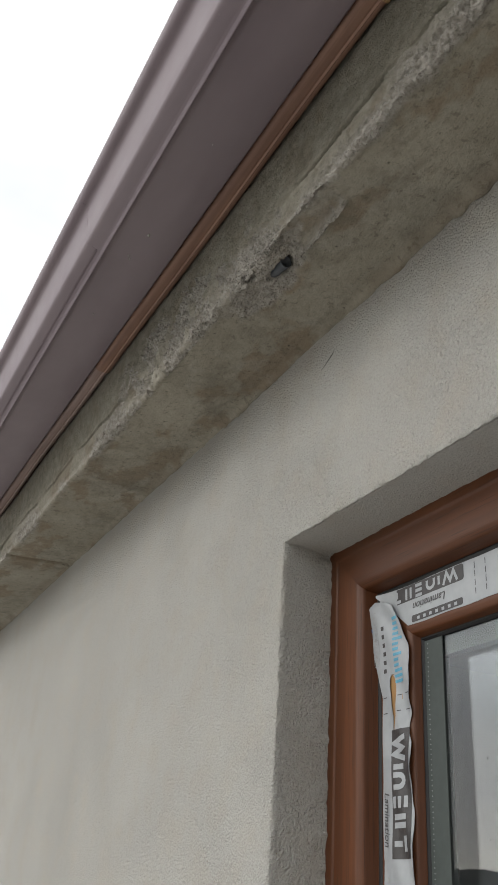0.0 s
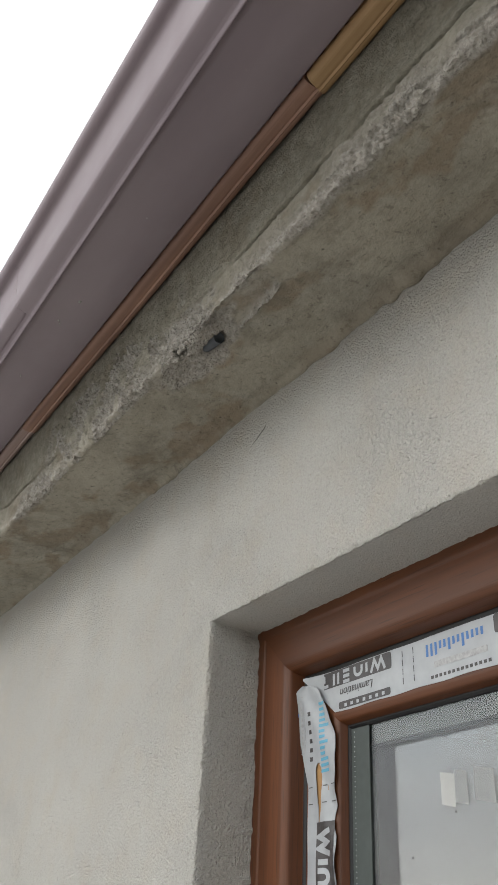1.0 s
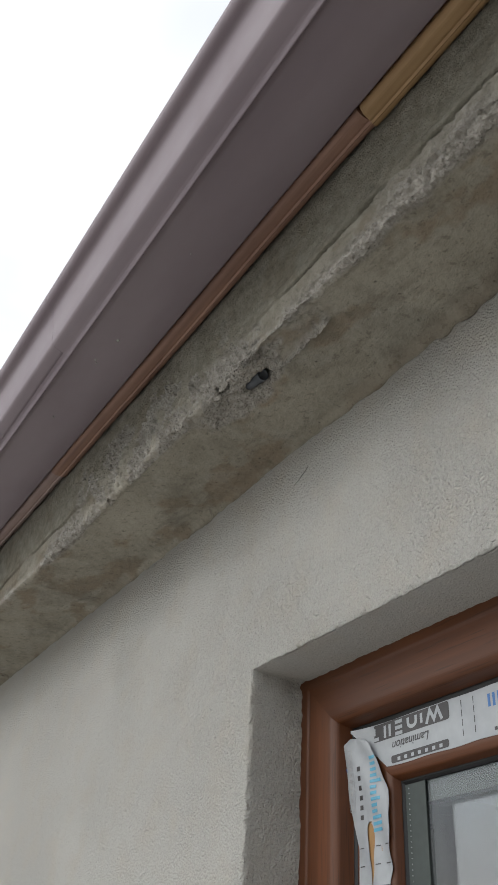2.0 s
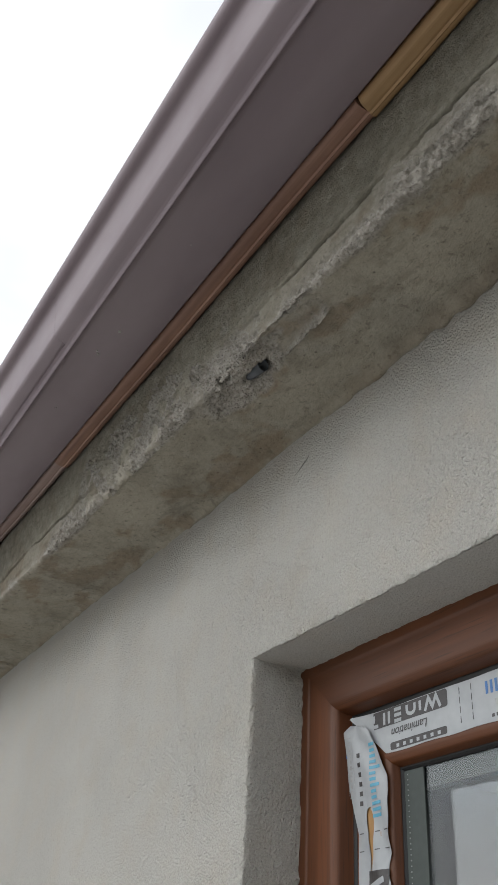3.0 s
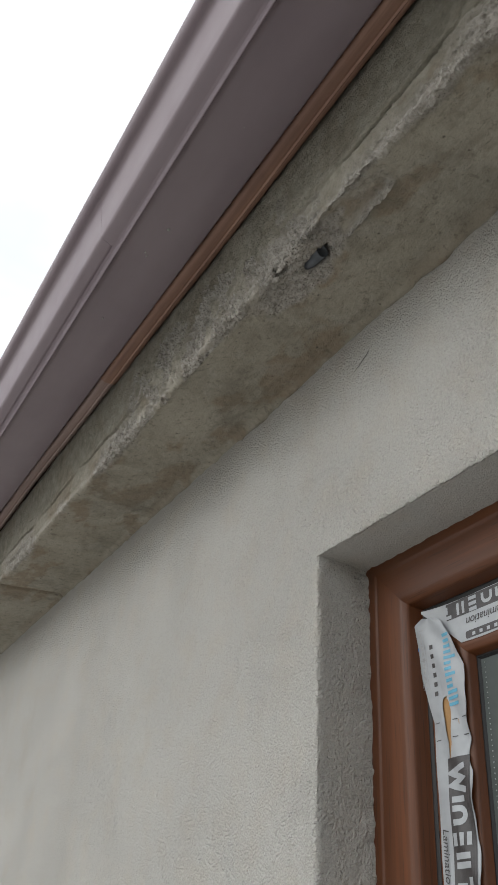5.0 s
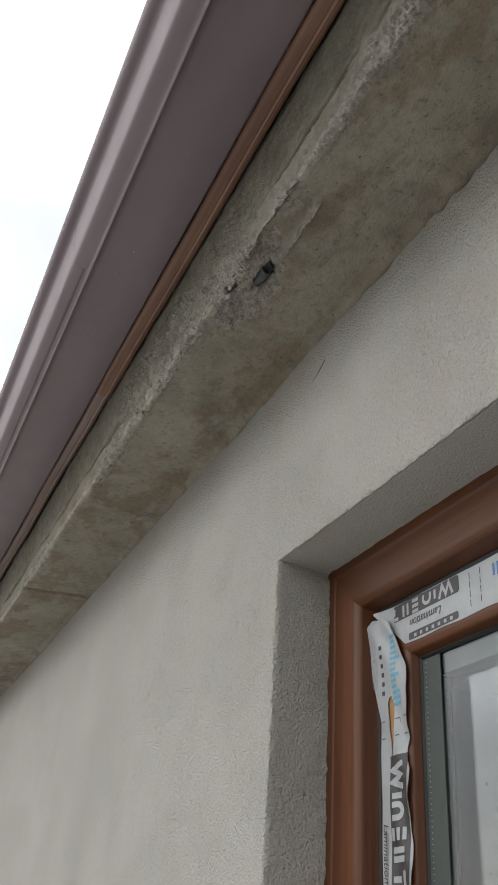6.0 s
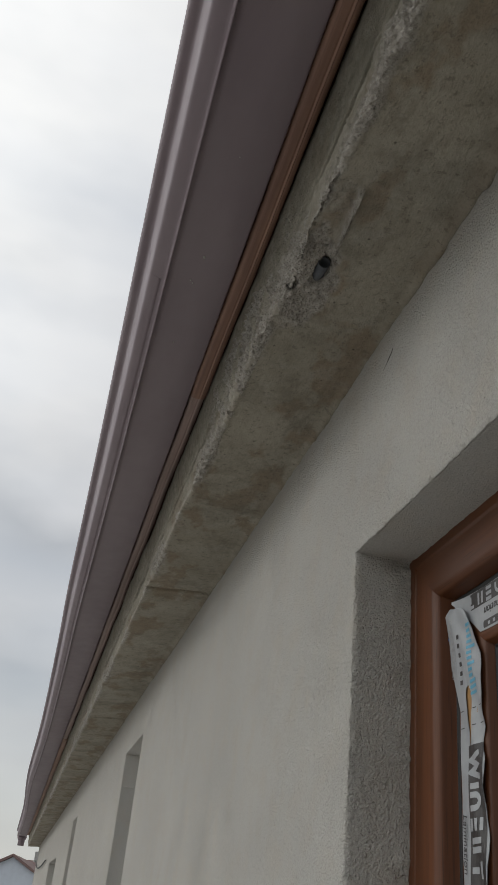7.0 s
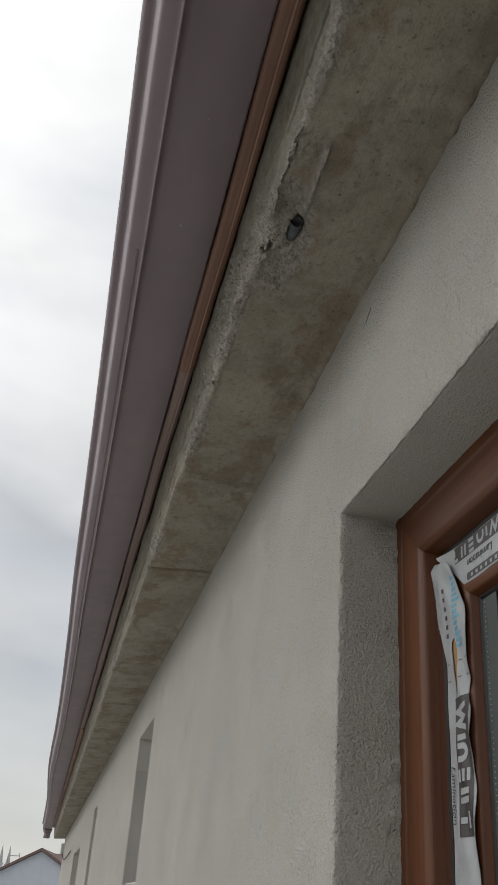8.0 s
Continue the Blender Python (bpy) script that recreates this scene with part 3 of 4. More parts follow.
    # mortar squeezed along the joint with the wall
    for my, ml, mh in ((0.655, 0.020, 0.012), (0.70, 0.012, 0.007), (0.83, 0.035, 0.006), (0.47, 0.03, 0.014), (1.36, 0.05, 0.004)):
        z = z - mh * np.exp(-(((y - my) / ml) ** 2) - ((x - 0.645) / 0.011) ** 2) * under
    ridge = np.clip(rough(np.stack([x * 0.3, y, z * 0], 1), 0.022, 48, 3) + 0.15, 0, 1)
    z = z - 0.009 * ridge * np.exp(-(((x - 0.648) / 0.008) ** 2)) * under
    z = z - 0.005 * step(x, 0.636, 0.652) * under
    p0 = np.stack([x, y, z], 1)
    fray = 0.010 + 0.009 * (1 + rough(y_only, 0.05, 39, 2))
    lip = np.exp(-((d / fray) ** 2)) + (s > 0) * (1 - above) * 0.42
    patchy = step(rough(p0, 0.16, 41, 2), -0.35, 0.15)
    crumble = np.exp(-(((y - 1.25) / 0.30) ** 4)) * (s > -0.012) * (s < 0.12)
    channel_rim = np.exp(-(((x - 0.505 - 0.03 * (y - 0.85)) / 0.004) ** 2)) * step(y, 0.755, 0.775) * (1 - step(y, 0.90, 0.915)) * under
    worn = np.clip(np.maximum.reduce([lip * (0.30 + 0.6 * patchy), hollow * 1.5, 0.9 * channel_rim, 0.5 * rebate * patchy, crumble * 0.9 * step(rough(p0, 0.03, 47), -0.5, 0.3)]), 0, 1)
    n1, n2, n3 = rough(p0, 0.0095, 42, 2), rough(p0, 0.03, 43, 2), rough(p0, 0.0065, 44)
    knobs = np.abs(n1) * 2.4 - 0.7
    amount = 0.0003 + 0.0052 * worn + 0.0004 * hollow
    near_by = (y > 0.35) & (y < 2.4) & (s > -0.06)
    f1, f2 = np.full(len(y), 0.5), np.full(len(y), 0.9)
    f1[near_by], f2[near_by] = pebbles(p0[near_by], 0.025, 61)
    g1, g2 = np.full(len(y), 0.5), np.full(len(y), 0.9)
    g1[near_by], g2[near_by] = pebbles(p0[near_by], 0.0095, 65)
    cups = step(f2 - f1, 0.04, 0.30) * hollow * near_by                 # sockets of lost stones, with a web between them
    ragged_edge = np.clip(crumble * step(rough(p0, 0.05, 47, 2), -0.55, 0.1) + 0.5 * worn, 0, 1) * near_by
    shards = ragged_edge * (0.0062 * (0.62 - np.clip(g2 - g1, 0, 0.8) * 1.7) + 0.0055 * (1 - 2.2 * np.abs(rough(p0, 0.016, 51, 2))))
    worn = worn * (1 - 0.45 * cups)
    move = shards * (1 - 0.75 * hollow) - 0.0034 * cups + (1 - 0.7 * hollow) * amount * knobs + (0.0012 + 0.0045 * worn) * n2 + 0.0024 * n3 * worn
    warp = 0.003 * rough(p0, 0.25, 45)
    mix = np.exp(-((d / 0.012) ** 2))
    z = z - (move + warp) * np.where(under, 1 - 0.4 * mix, 0.45 * mix)
    x = x - (move + warp) * np.where(under, 0.45 * mix, 1 - 0.4 * mix)
    p = np.stack([x, y, z], 1)
    m, n = len(ss), len(ys)
    i, j = np.meshgrid(np.arange(m - 1), np.arange(n - 1), indexing="ij")
    k = (i * n + j).ravel()
    f = np.stack([k, k + 1, k + n + 1, k + n], 1)
    # top and back close the slab
    extra = [(SLAB_X + 0.01, NEAR_Y, 2.64), (SLAB_X + 0.01, END_Y + 0.05, 2.64), (7.4, NEAR_Y, 2.64), (7.4, END_Y + 0.05, 2.64),
             (7.4, NEAR_Y, 2.46), (7.4, END_Y + 0.05, 2.46), (0.72, NEAR_Y, 2.458), (0.72, END_Y + 0.05, 2.458)]
    b = len(p)
    faces = [tuple(q) for q in f.tolist()] + [(b, b + 2, b + 3, b + 1), (b + 2, b + 4, b + 5, b + 3), (b + 4, b + 6, b + 7, b + 5)]
    end_lo, end_hi = [i2 * n for i2 in range(m)], [i2 * n + n - 1 for i2 in range(m)]
    faces += [tuple(end_lo + [b, b + 2, b + 4, b + 6]), tuple((end_hi + [b + 1, b + 3, b + 5, b + 7])[::-1])]
    slab = mesh_object("ceiling", np.concatenate([p, np.array(extra)]), faces, CONCRETE, smooth=True)
    flat = [bool(hollow[q].mean() > 0.3 or worn[q].mean() < 0.6) for q in f] + [True] * (len(faces) - len(f))
    slab.data.polygons.foreach_set("use_smooth", flat)
    mark = slab.data.attributes.new("worn", "FLOAT", "POINT")
    mark.data.foreach_set("value", np.concatenate([worn, np.zeros(len(extra))]).astype(np.float32))
    # outer face: weathered olive skin plus painted shade, stronger above the joint
    face_tone = slab.data.attributes.new("weathered", "FLOAT", "POINT")
    face_tone.data.foreach_set("value", np.concatenate([step(s, 0.008, 0.022) * (0.6 + 0.4 * above), np.zeros(len(extra))]).astype(np.float32))
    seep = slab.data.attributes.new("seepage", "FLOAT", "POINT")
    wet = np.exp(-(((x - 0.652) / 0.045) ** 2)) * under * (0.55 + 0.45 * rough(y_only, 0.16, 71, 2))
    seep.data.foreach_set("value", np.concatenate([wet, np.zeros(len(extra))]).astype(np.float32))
    tagged(slab, "stained grey-brown concrete eaves slab with a chipped crumbling edge", "eaves slab", kind="structure")
    return slab


slab = build_slab()
conduit = bmesh.new()
axis = Vector((0.03, 0.97, 0.23)).normalized()
across = axis.cross(Vector((0, 0, 1))).normalized()
upward = across.cross(axis)
ring = [(0.0094, 0.0), (0.0094, 0.075), (0.0, 0.075), (0.0, 0.07), (0.0082, 0.07), (0.0082, 0.0)]
for k in range(20):
    a0, a1 = 2 * math.pi * k / 20, 2 * math.pi * (k + 1) / 20
    lean = lambda r, run, a: Vector((0.5025, 0.930, 2.4515)) + axis * run + across * (r * math.cos(a)) + upward * (r * math.sin(a))
    for (r0, s0), (r1, s1) in zip(ring, ring[1:] + ring[:1]):
        if r0 or r1:
            corners = [(r0, s0, a0), (r0, s0, a1), (r1, s1, a1), (r1, s1, a0)]
            if not r0:
                corners = corners[1:]
            elif not r1:
                corners = corners[:3]
            conduit.faces.new([conduit.verts.new(lean(*q)) for q in corners])
bmesh.ops.remove_doubles(conduit, verts=conduit.verts, dist=1e-5)
bmesh.ops.recalc_face_normals(conduit, faces=conduit.faces)
tagged(part("conduit_stub", conduit, CONDUIT, smooth=True), "short grey plastic conduit end set in the broken concrete", "conduit")


# ---------------------------------------------------------------- battens, roof and gutter
def batten(y0, y1, x0, x1, z0, z1, mat, label, notch=0.0):
    r = 0.010
    arc = [(1 - math.cos(radians(a)), 1 - math.sin(radians(a))) for a in (0, 18, 36, 54, 72, 90)]
    mid = x0 + 0.60 * (x1 - x0)
    outline = [(x1 - r * u, z0 + r * v) for u, v in arc[::-1]] + [(x1, z1), (x0, z1)] + [(x0 + r * u, z0 + r * v) for u, v in arc]
    outline += [(mid - 0.003, z0), (mid, z0 + 0.0007), (mid + 0.003, z0 - 0.0010)]
    ys = list(np.linspace(y0, y1, max(3, int((y1 - y0) / 0.08))))
    bm = extruded(outline, ys)
    for v in bm.verts:
        v.co.x += 0.0012 * math.sin(v.co.y * 9 + z0 * 50)
        v.co.z += 0.0010 * math.sin(v.co.y * 6.3 + 1) * (v.co.z < z1 - 1e-4)
        if notch and abs(v.co.y - y1) < 1e-4 and v.co.z < z0 + r * 1.1:
            v.co.y -= notch * (v.co.x - x0) / (x1 - x0)
    tagged(part("batten", bm, mat), label, "batten", "eaves battens")


batten(NEAR_Y, 0.577, 0.4095, 0.4455, 2.5940, 2.65, BATTEN_YELLOW, "yellow-brown pine batten along the eaves slab", -0.008)
batten(0.583, 1.618, 0.4095, 0.4445, 2.5975, 2.65, BATTEN_RED, "red-brown stained batten butted along the eaves slab")
batten(1.619, 6.4, 0.4100, 0.442, 2.6010, 2.65, BATTEN_DARK, "dark red-brown batten set back along the eaves slab")
batten(6.41, END_Y, 0.4100, 0.446, 2.6000, 2.65, BATTEN_RED, "weathered red-brown batten at the far eaves")

roof = bmesh.new()
roof_v = [roof.verts.new(c) for y in (NEAR_Y - 0.3, END_Y + 0.1) for c in ((0.36, y, 2.652), (0.36, y, 2.715), (4.0, y, 4.05), (7.8, y, 2.66), (7.8, y, 2.652))]
roof.faces.new(roof_v[:5])
roof.faces.new(roof_v[5:][::-1])
for k in range(5):
    roof.faces.new((roof_v[k], roof_v[(k + 1) % 5], roof_v[5 + (k + 1) % 5], roof_v[5 + k]))
bmesh.ops.recalc_face_normals(roof, faces=roof.faces)
tagged(part("roof", roof, ROOF), "low brown tiled roof over the eaves", "roof", kind="structure")


def gutter_profile():
    """The skin from the back edge, under the flat bottom, up the moulded front to the rolled lip."""
    pts = [(0.408, 2.722), (0.408, 2.602), (0.4065, 2.5985), (0.403, 2.597), (0.36, 2.594), (0.302, 2.5893)]
    pts += [(0.2915, 2.5885), (0.2913, 2.5812), (0.2899, 2.5795), (0.2880, 2.5803), (0.2870, 2.5878), (0.2858, 2.5900)]
    pts += [(0.2810, 2.5914), (0.2755, 2.5932), (0.2695, 2.5954), (0.2635, 2.5980), (0.2604, 2.6005), (0.2588, 2.6050), (0.2563, 2.624), (0.2538, 2.646)]
    pts += [(0.2515, 2.662), (0.2510, 2.672), (0.2490, 2.678), (0.2465, 2.6810)]
    for k in range(9):                                       # rolled lip
        a = radians(-75 - 215 * k / 8)
        pts.append((0.2405 + 0.0105 * math.cos(a), 2.6965 + 0.0150 * math.sin(a)))
    return pts


def trough(y0, y1, grow=0.0, gap=0.2, start=0):
    outer = gutter_profile()[start:]
    mid = Vector((0.33, 2.67))
    bm = bmesh.new()
    thick = 0.0012
    ys = list(np.linspace(y0, y1, max(2, int((y1 - y0) / gap))))
    ys[1:1] = [y0 + 0.0005, y0 + 0.002, y0 + 0.01]
    ys[-1:-1] = [y1 - 0.01, y1 - 0.002, y1 - 0.0005]
    skins = []
    for side in (0, 1):
        rows = []
        for y in ys:
            sag = 0.0035 * math.sin((y - 1.0) * 0.9) + 0.002 * math.sin((y - 1.0) * 2.3)
            out = 0.003 * math.sin((y - 1.0) * 1.3) + 0.012 * math.sin(max(0.0, y - 3.0) * 0.75) * min(1.0, max(0.0, y - 3.0))
            row = []
            for k, (x, z) in enumerate(outer):
                a, b = outer[max(0, k - 1)], outer[min(len(outer) - 1, k + 1)]
                nrm = Vector((-(b[1] - a[1]), b[0] - a[0])).normalized()
                off = grow - side * thick * (0.35 if grow else 1.0)
                row.append(bm.verts.new((x - nrm.x * off * -1 + out * (x < 0.4), y, z + nrm.y * off + sag * (x < 0.4))))
            rows.append(row)
        skins.append(rows)
    for side, rows in enumerate(skins):
        for a, b in zip(rows, rows[1:]):
            for k in range(len(outer) - 1):
                q = (a[k], a[k + 1], b[k + 1], b[k])
                bm.faces.new(q if side else q[::-1])
    for j in (0, -1):
        for k in range(len(outer) - 1):
            bm.faces.new((skins[0][j][k], skins[0][j][k + 1], skins[1][j][k + 1], skins[1][j][k]))
    for k in (0, -1):
        for j in range(len(ys) - 1):
            bm.faces.new((skins[0][j][k], skins[0][j + 1][k], skins[1][j + 1][k], skins[1][j][k]))
    bmesh.ops.recalc_face_normals(bm, faces=bm.faces)
    return bm


GUT_END = 17.3
gutter = empty("gutter", (0.33, 1.0, 2.60))


def under_gutter(name, bm, mat=GUTTER, label="", smooth=True):
    ob = part(name, bm, mat, gutter, label, smooth)
    ob.matrix_parent_inverse = gutter.matrix_world.inverted()
    return ob


under_gutter("trough", trough(NEAR_Y, GUT_END - 0.002))
under_gutter("front_moulding", trough(1.232, 8.24, 0.0003, 0.2, 12), label="lapped length of the gutter's moulded front")
cap = bmesh.new()
cap_pts = gutter_profile()[1:]
lo, hi = [[cap.verts.new((x, y, z)) for x, z in cap_pts] for y in (GUT_END - 0.002, GUT_END + 0.002)]
cap.faces.new(lo)
cap.faces.new(hi[::-1])
for k in range(len(cap_pts)):
    cap.faces.new((lo[k], lo[(k + 1) % len(lo)], hi[(k + 1) % len(lo)], hi[k]))
bmesh.ops.recalc_face_normals(cap, faces=cap.faces)
under_gutter("end_cap", cap, smooth=False)
outlet = under_gutter("outlet", rod((0.335, GUT_END - 0.14, 2.56), (0.335, GUT_END - 0.14, 2.45), 0.060, 0.055, 20), label="short downpipe outlet under the gutter end")
collar = part("collar", rod((0.335, GUT_END - 0.14, 2.602), (0.335, GUT_END - 0.14, 2.54), 0.088, 0.064, 20), GUTTER, outlet, smooth=True)
collar.matrix_parent_inverse = outlet.matrix_world.inverted()
under_gutter("rivet", rod((0.346, 1.147, 2.599), (0.346, 1.147, 2.5925), 0.0032, 0.0026, 10), PAPER, "small pale rivet head")
for fx, fy, fr in ((0.3345, 1.215, 0.0020), (0.3395, 1.222, 0.0016), (0.352, 0.905, 0.0012), (0.338, 1.42, 0.0012)):
    under_gutter("paint_fleck", rod((fx, fy, 2.597), (fx, fy, 2.5915), fr, fr * 0.7, 7), PAPER, "tiny pale paint fleck")
tagged(gutter, "dark brown coated metal eaves gutter with moulded front", "gutter")


# ---------------------------------------------------------------- window one
WIN = (-0.06, 1.160, 0.90, 2.101)


def ring_members(profile, rect, names, mats, parent):
    """Sweeps (inset, x) points round a rectangle of y and z, mitred, one mesh a side: head, sill, far jamb, near jamb."""
    a, b, c, d = rect
    def corner(inset, cy, cz):
        return (b - inset if cy else a + inset, d - inset if cz else c + inset)
    sides = [((1, 1), (0, 1)), ((0, 0), (1, 0)), ((1, 0), (1, 1)), ((0, 1), (0, 0))]
    made = []
    for name, mat, ends in zip(names, mats, sides):
        bm = bmesh.new()
        rows = [[bm.verts.new((x, *corner(i, *e))) for i, x in profile] for e in ends]
        n = len(profile)
        for k in range(n):
            bm.faces.new((rows[0][k], rows[0][(k + 1) % n], rows[1][(k + 1) % n], rows[1][k]))
        bm.faces.new(rows[0])
        bm.faces.new(rows[1][::-1])
        bmesh.ops.recalc_face_normals(bm, faces=bm.faces)
        made.append(part(name, bm, mat, parent))
    return made


def rounded(points, r, n=3):
    """Softens the corners of an open run of (inset, x) points."""
    out = [points[0]]
    for p0, p1, p2 in zip(points, points[1:], points[2:]):
        p0, p1, p2 = Vector(p0), Vector(p1), Vector(p2)
        r1 = min(r, (p0 - p1).length / 2.1, (p2 - p1).length / 2.1)
        a, b = p1 + (p0 - p1).normalized() * r1, p1 + (p2 - p1).normalized() * r1
        for k in range(n + 1):
            t = k / n
            out.append(tuple((1 - t) ** 2 * a + 2 * t * (1 - t) * p1 + t * t * b))
    return out + [points[-1]]


window = empty("window_1", (0.78, 0.55, 0.90))
window.matrix_world = Matrix.Identity(4)
tagged(window, "brown wood-grain plastic window with protective film still on", "window", kind="structure")
frame_run = rounded([(-0.035, 0.82), (-0.035, 0.742), (0.014, 0.742), (0.0175, 0.7440), (0.067, 0.7472), (0.0755, 0.753), (0.081, 0.777), (0.090, 0.7815), (0.090, 0.82)], 0.004)
ring_members(frame_run, WIN, ["frame_head", "frame_sill", "frame_jamb", "frame_jamb"], [OAK_H, OAK_H, OAK_V, OAK_V], window)
seal_run = [(0.0795, 0.781), (0.0795, 0.7755), (0.0835, 0.774), (0.0885, 0.7755), (0.0885, 0.781)]
ring_members(seal_run, WIN, ["seal", "seal", "seal", "seal"], [RUBBER] * 4, window)
sash_run = rounded([(0.086, 0.845), (0.086, 0.776), (0.152, 0.776), (0.160, 0.779), (0.1655, 0.7915), (0.1655, 0.845)], 0.003)
sash = ring_members(sash_run, WIN, ["sash_head", "sash_sill", "sash_jamb", "sash_jamb"], [OAK_H, OAK_H, OAK_V, OAK_V], window)
gasket_run = [(0.1645, 0.7965), (0.1645, 0.7905), (0.1675, 0.7895), (0.1705, 0.7925), (0.1705, 0.7965)]
ring_members(gasket_run, WIN, ["gasket"] * 4, [RUBBER] * 4, window)
bar_run = [(0.166, 0.8008), (0.196, 0.8008), (0.196, 0.8162), (0.166, 0.8162)]
ring_members(bar_run, WIN, ["spacer_bar"] * 4, [SPACER] * 4, window)
for x, coat in ((0.7945, GLASS), (0.8165, GLASS_COATED)):
    pane = part("pane", block((x, WIN[0] + 0.162, WIN[2] + 0.162), (x + 0.004, WIN[1] - 0.162, WIN[3] - 0.162)), coat, window)
    pane.visible_shadow = False
# added strip in front of the pane: keeps sky reflection off the spacer edge
edge_mask = part("spacer_edge_mask", block((0.7918, WIN[1] - 0.209, WIN[2] + 0.170), (0.7941, WIN[1] - 0.1708, WIN[3] - 0.1708), 0.0006), SPACER, window, "dark grey-green strip added before the pane to keep sky reflection off the spacer edge")
# the spacer's row of perforations, set on the strip
dots = bmesh.new()
for k in range(150):
    zz = 1.925 - 0.0065 * k
    for v in bmesh.ops.create_cube(dots, size=0.0013)["verts"]:
        v.co += Vector((0.7917, WIN[1] - 0.178, zz))
perforations = part("perforation", dots, SPACER_DOT, edge_mask)
tagged(perforations, "row of tiny pale perforations", kind="stuff")
# specks of dirt on the outer pane
rng = random.Random(5)
for k in range(16):
    yy, zz = rng.uniform(0.55, 0.95), rng.uniform(1.45, 1.93)
    sp = bmesh.new()
    bmesh.ops.create_icosphere(sp, subdivisions=1, radius=rng.uniform(0.0008, 0.0017))
    for v in sp.verts:
        v.co = Vector((0.7943 + v.co.x * 0.3, yy + v.co.y, zz + v.co.z * rng.uniform(0.8, 1.3)))
    part("dirt_speck", sp, DIRT, window)

sill = part("window_sill", block((0.60, -0.09, 0.872), (0.775, 1.185, 0.90), 0.004), STEEL)
tagged(sill, "folded sheet-metal sill below the brown window", "window sill", kind="structure")

# a sticker on the inner pane, and its reflection as a separate grey panel
sticker = empty("glass_sticker", (0.8163, 0.845, 1.84))
tagged(sticker, "small white and grey sticker on the inner pane, its reflection added as a grey panel", "sticker")


def slant(y0, y1, z0, z1, x, drop, depth=0.0004):
    bm = block((x - depth, y1, z0), (x, y0, z1))
    for v in bm.verts:
        v.co.z += (v.co.y - y0) * drop
    return bm


# the last grey panel paints the sticker's reflection in the other pane
for nm, y0, y1, mat in (("white_panel", 0.868, 0.844, PAPER), ("grey_panel", 0.844, 0.823, STICKER_GREY), ("grey_panel", 0.812, 0.780, STICKER_GREY)):
    ob = part(nm, slant(y0 - 0.026, y1 - 0.026, 1.820, 1.858, 0.8164, 0.22), mat, sticker)
    ob.matrix_parent_inverse = Matrix.Translation((0.8163, 0.845, 1.84)).inverted()


# ---------------------------------------------------------------- protective film with its printing
FILM_X = 0.7752


def lettered(text, place, size, spin, mat, parent, name):
    """Words in the built-in font, flat on the film: facing -x, turned by spin degrees in the plane of the window."""
    cu = bpy.data.curves.new(name, "FONT")
    cu.body, cu.size, cu.align_x, cu.align_y, cu.shear = text, size, "CENTER", "CENTER", 0.25
    cu.extrude = 0.0001
    tmp = new(name, cu)
    bpy.context.view_layer.update()
    me = bpy.data.meshes.new_from_object(tmp.evaluated_get(bpy.context.evaluated_depsgraph_get()))
    bpy.data.objects.remove(tmp)
    me.materials.clear()
    me.materials.append(mat)
    me.transform(Matrix.Translation(place) @ pose(0, 0, 0, 90, 0, -90) @ pose(0, 0, 0, 0, 0, spin))
    ob = new(name, me)
    ob.parent = parent
    return ob


def chip_of(name, y0, y1, z0, z1, mat, parent, lift=0.0004, shape=None):
    """A flat printed patch on the film, between y0 > y1 and z0 < z1."""
    bm = block((FILM_X - lift - 0.0002, y1, z0), (FILM_X - lift, y0, z1))
    if shape:
        for v in bm.verts:
            v.co = shape(v.co)
    return part(name, bm, mat, parent)


def rounded_patch(name, y0, y1, z0, z1, r, mat, parent, lift):
    bm = bmesh.new()
    pts = []
    for cy, cz, a0 in ((y1 + r, z1 - r, 90), (y1 + r, z0 + r, 180), (y0 - r, z0 + r, 270), (y0 - r, z1 - r, 0)):
        for k in range(5):
            a = radians(a0 + 22.5 * k)
            pts.append((cy + r * math.cos(a), cz + r * math.sin(a)))
    lo2 = [bm.verts.new((FILM_X - lift, y, z)) for y, z in pts]
    hi2 = [bm.verts.new((FILM_X - lift - 0.0002, y, z)) for y, z in pts]
    bm.faces.new(lo2)
    bm.faces.new(hi2[::-1])
    for k in range(len(pts)):
        bm.faces.new((lo2[k], lo2[(k + 1) % len(pts)], hi2[(k + 1) % len(pts)], hi2[k]))
    bmesh.ops.recalc_face_normals(bm, faces=bm.faces)
    return part(name, bm, mat, parent)


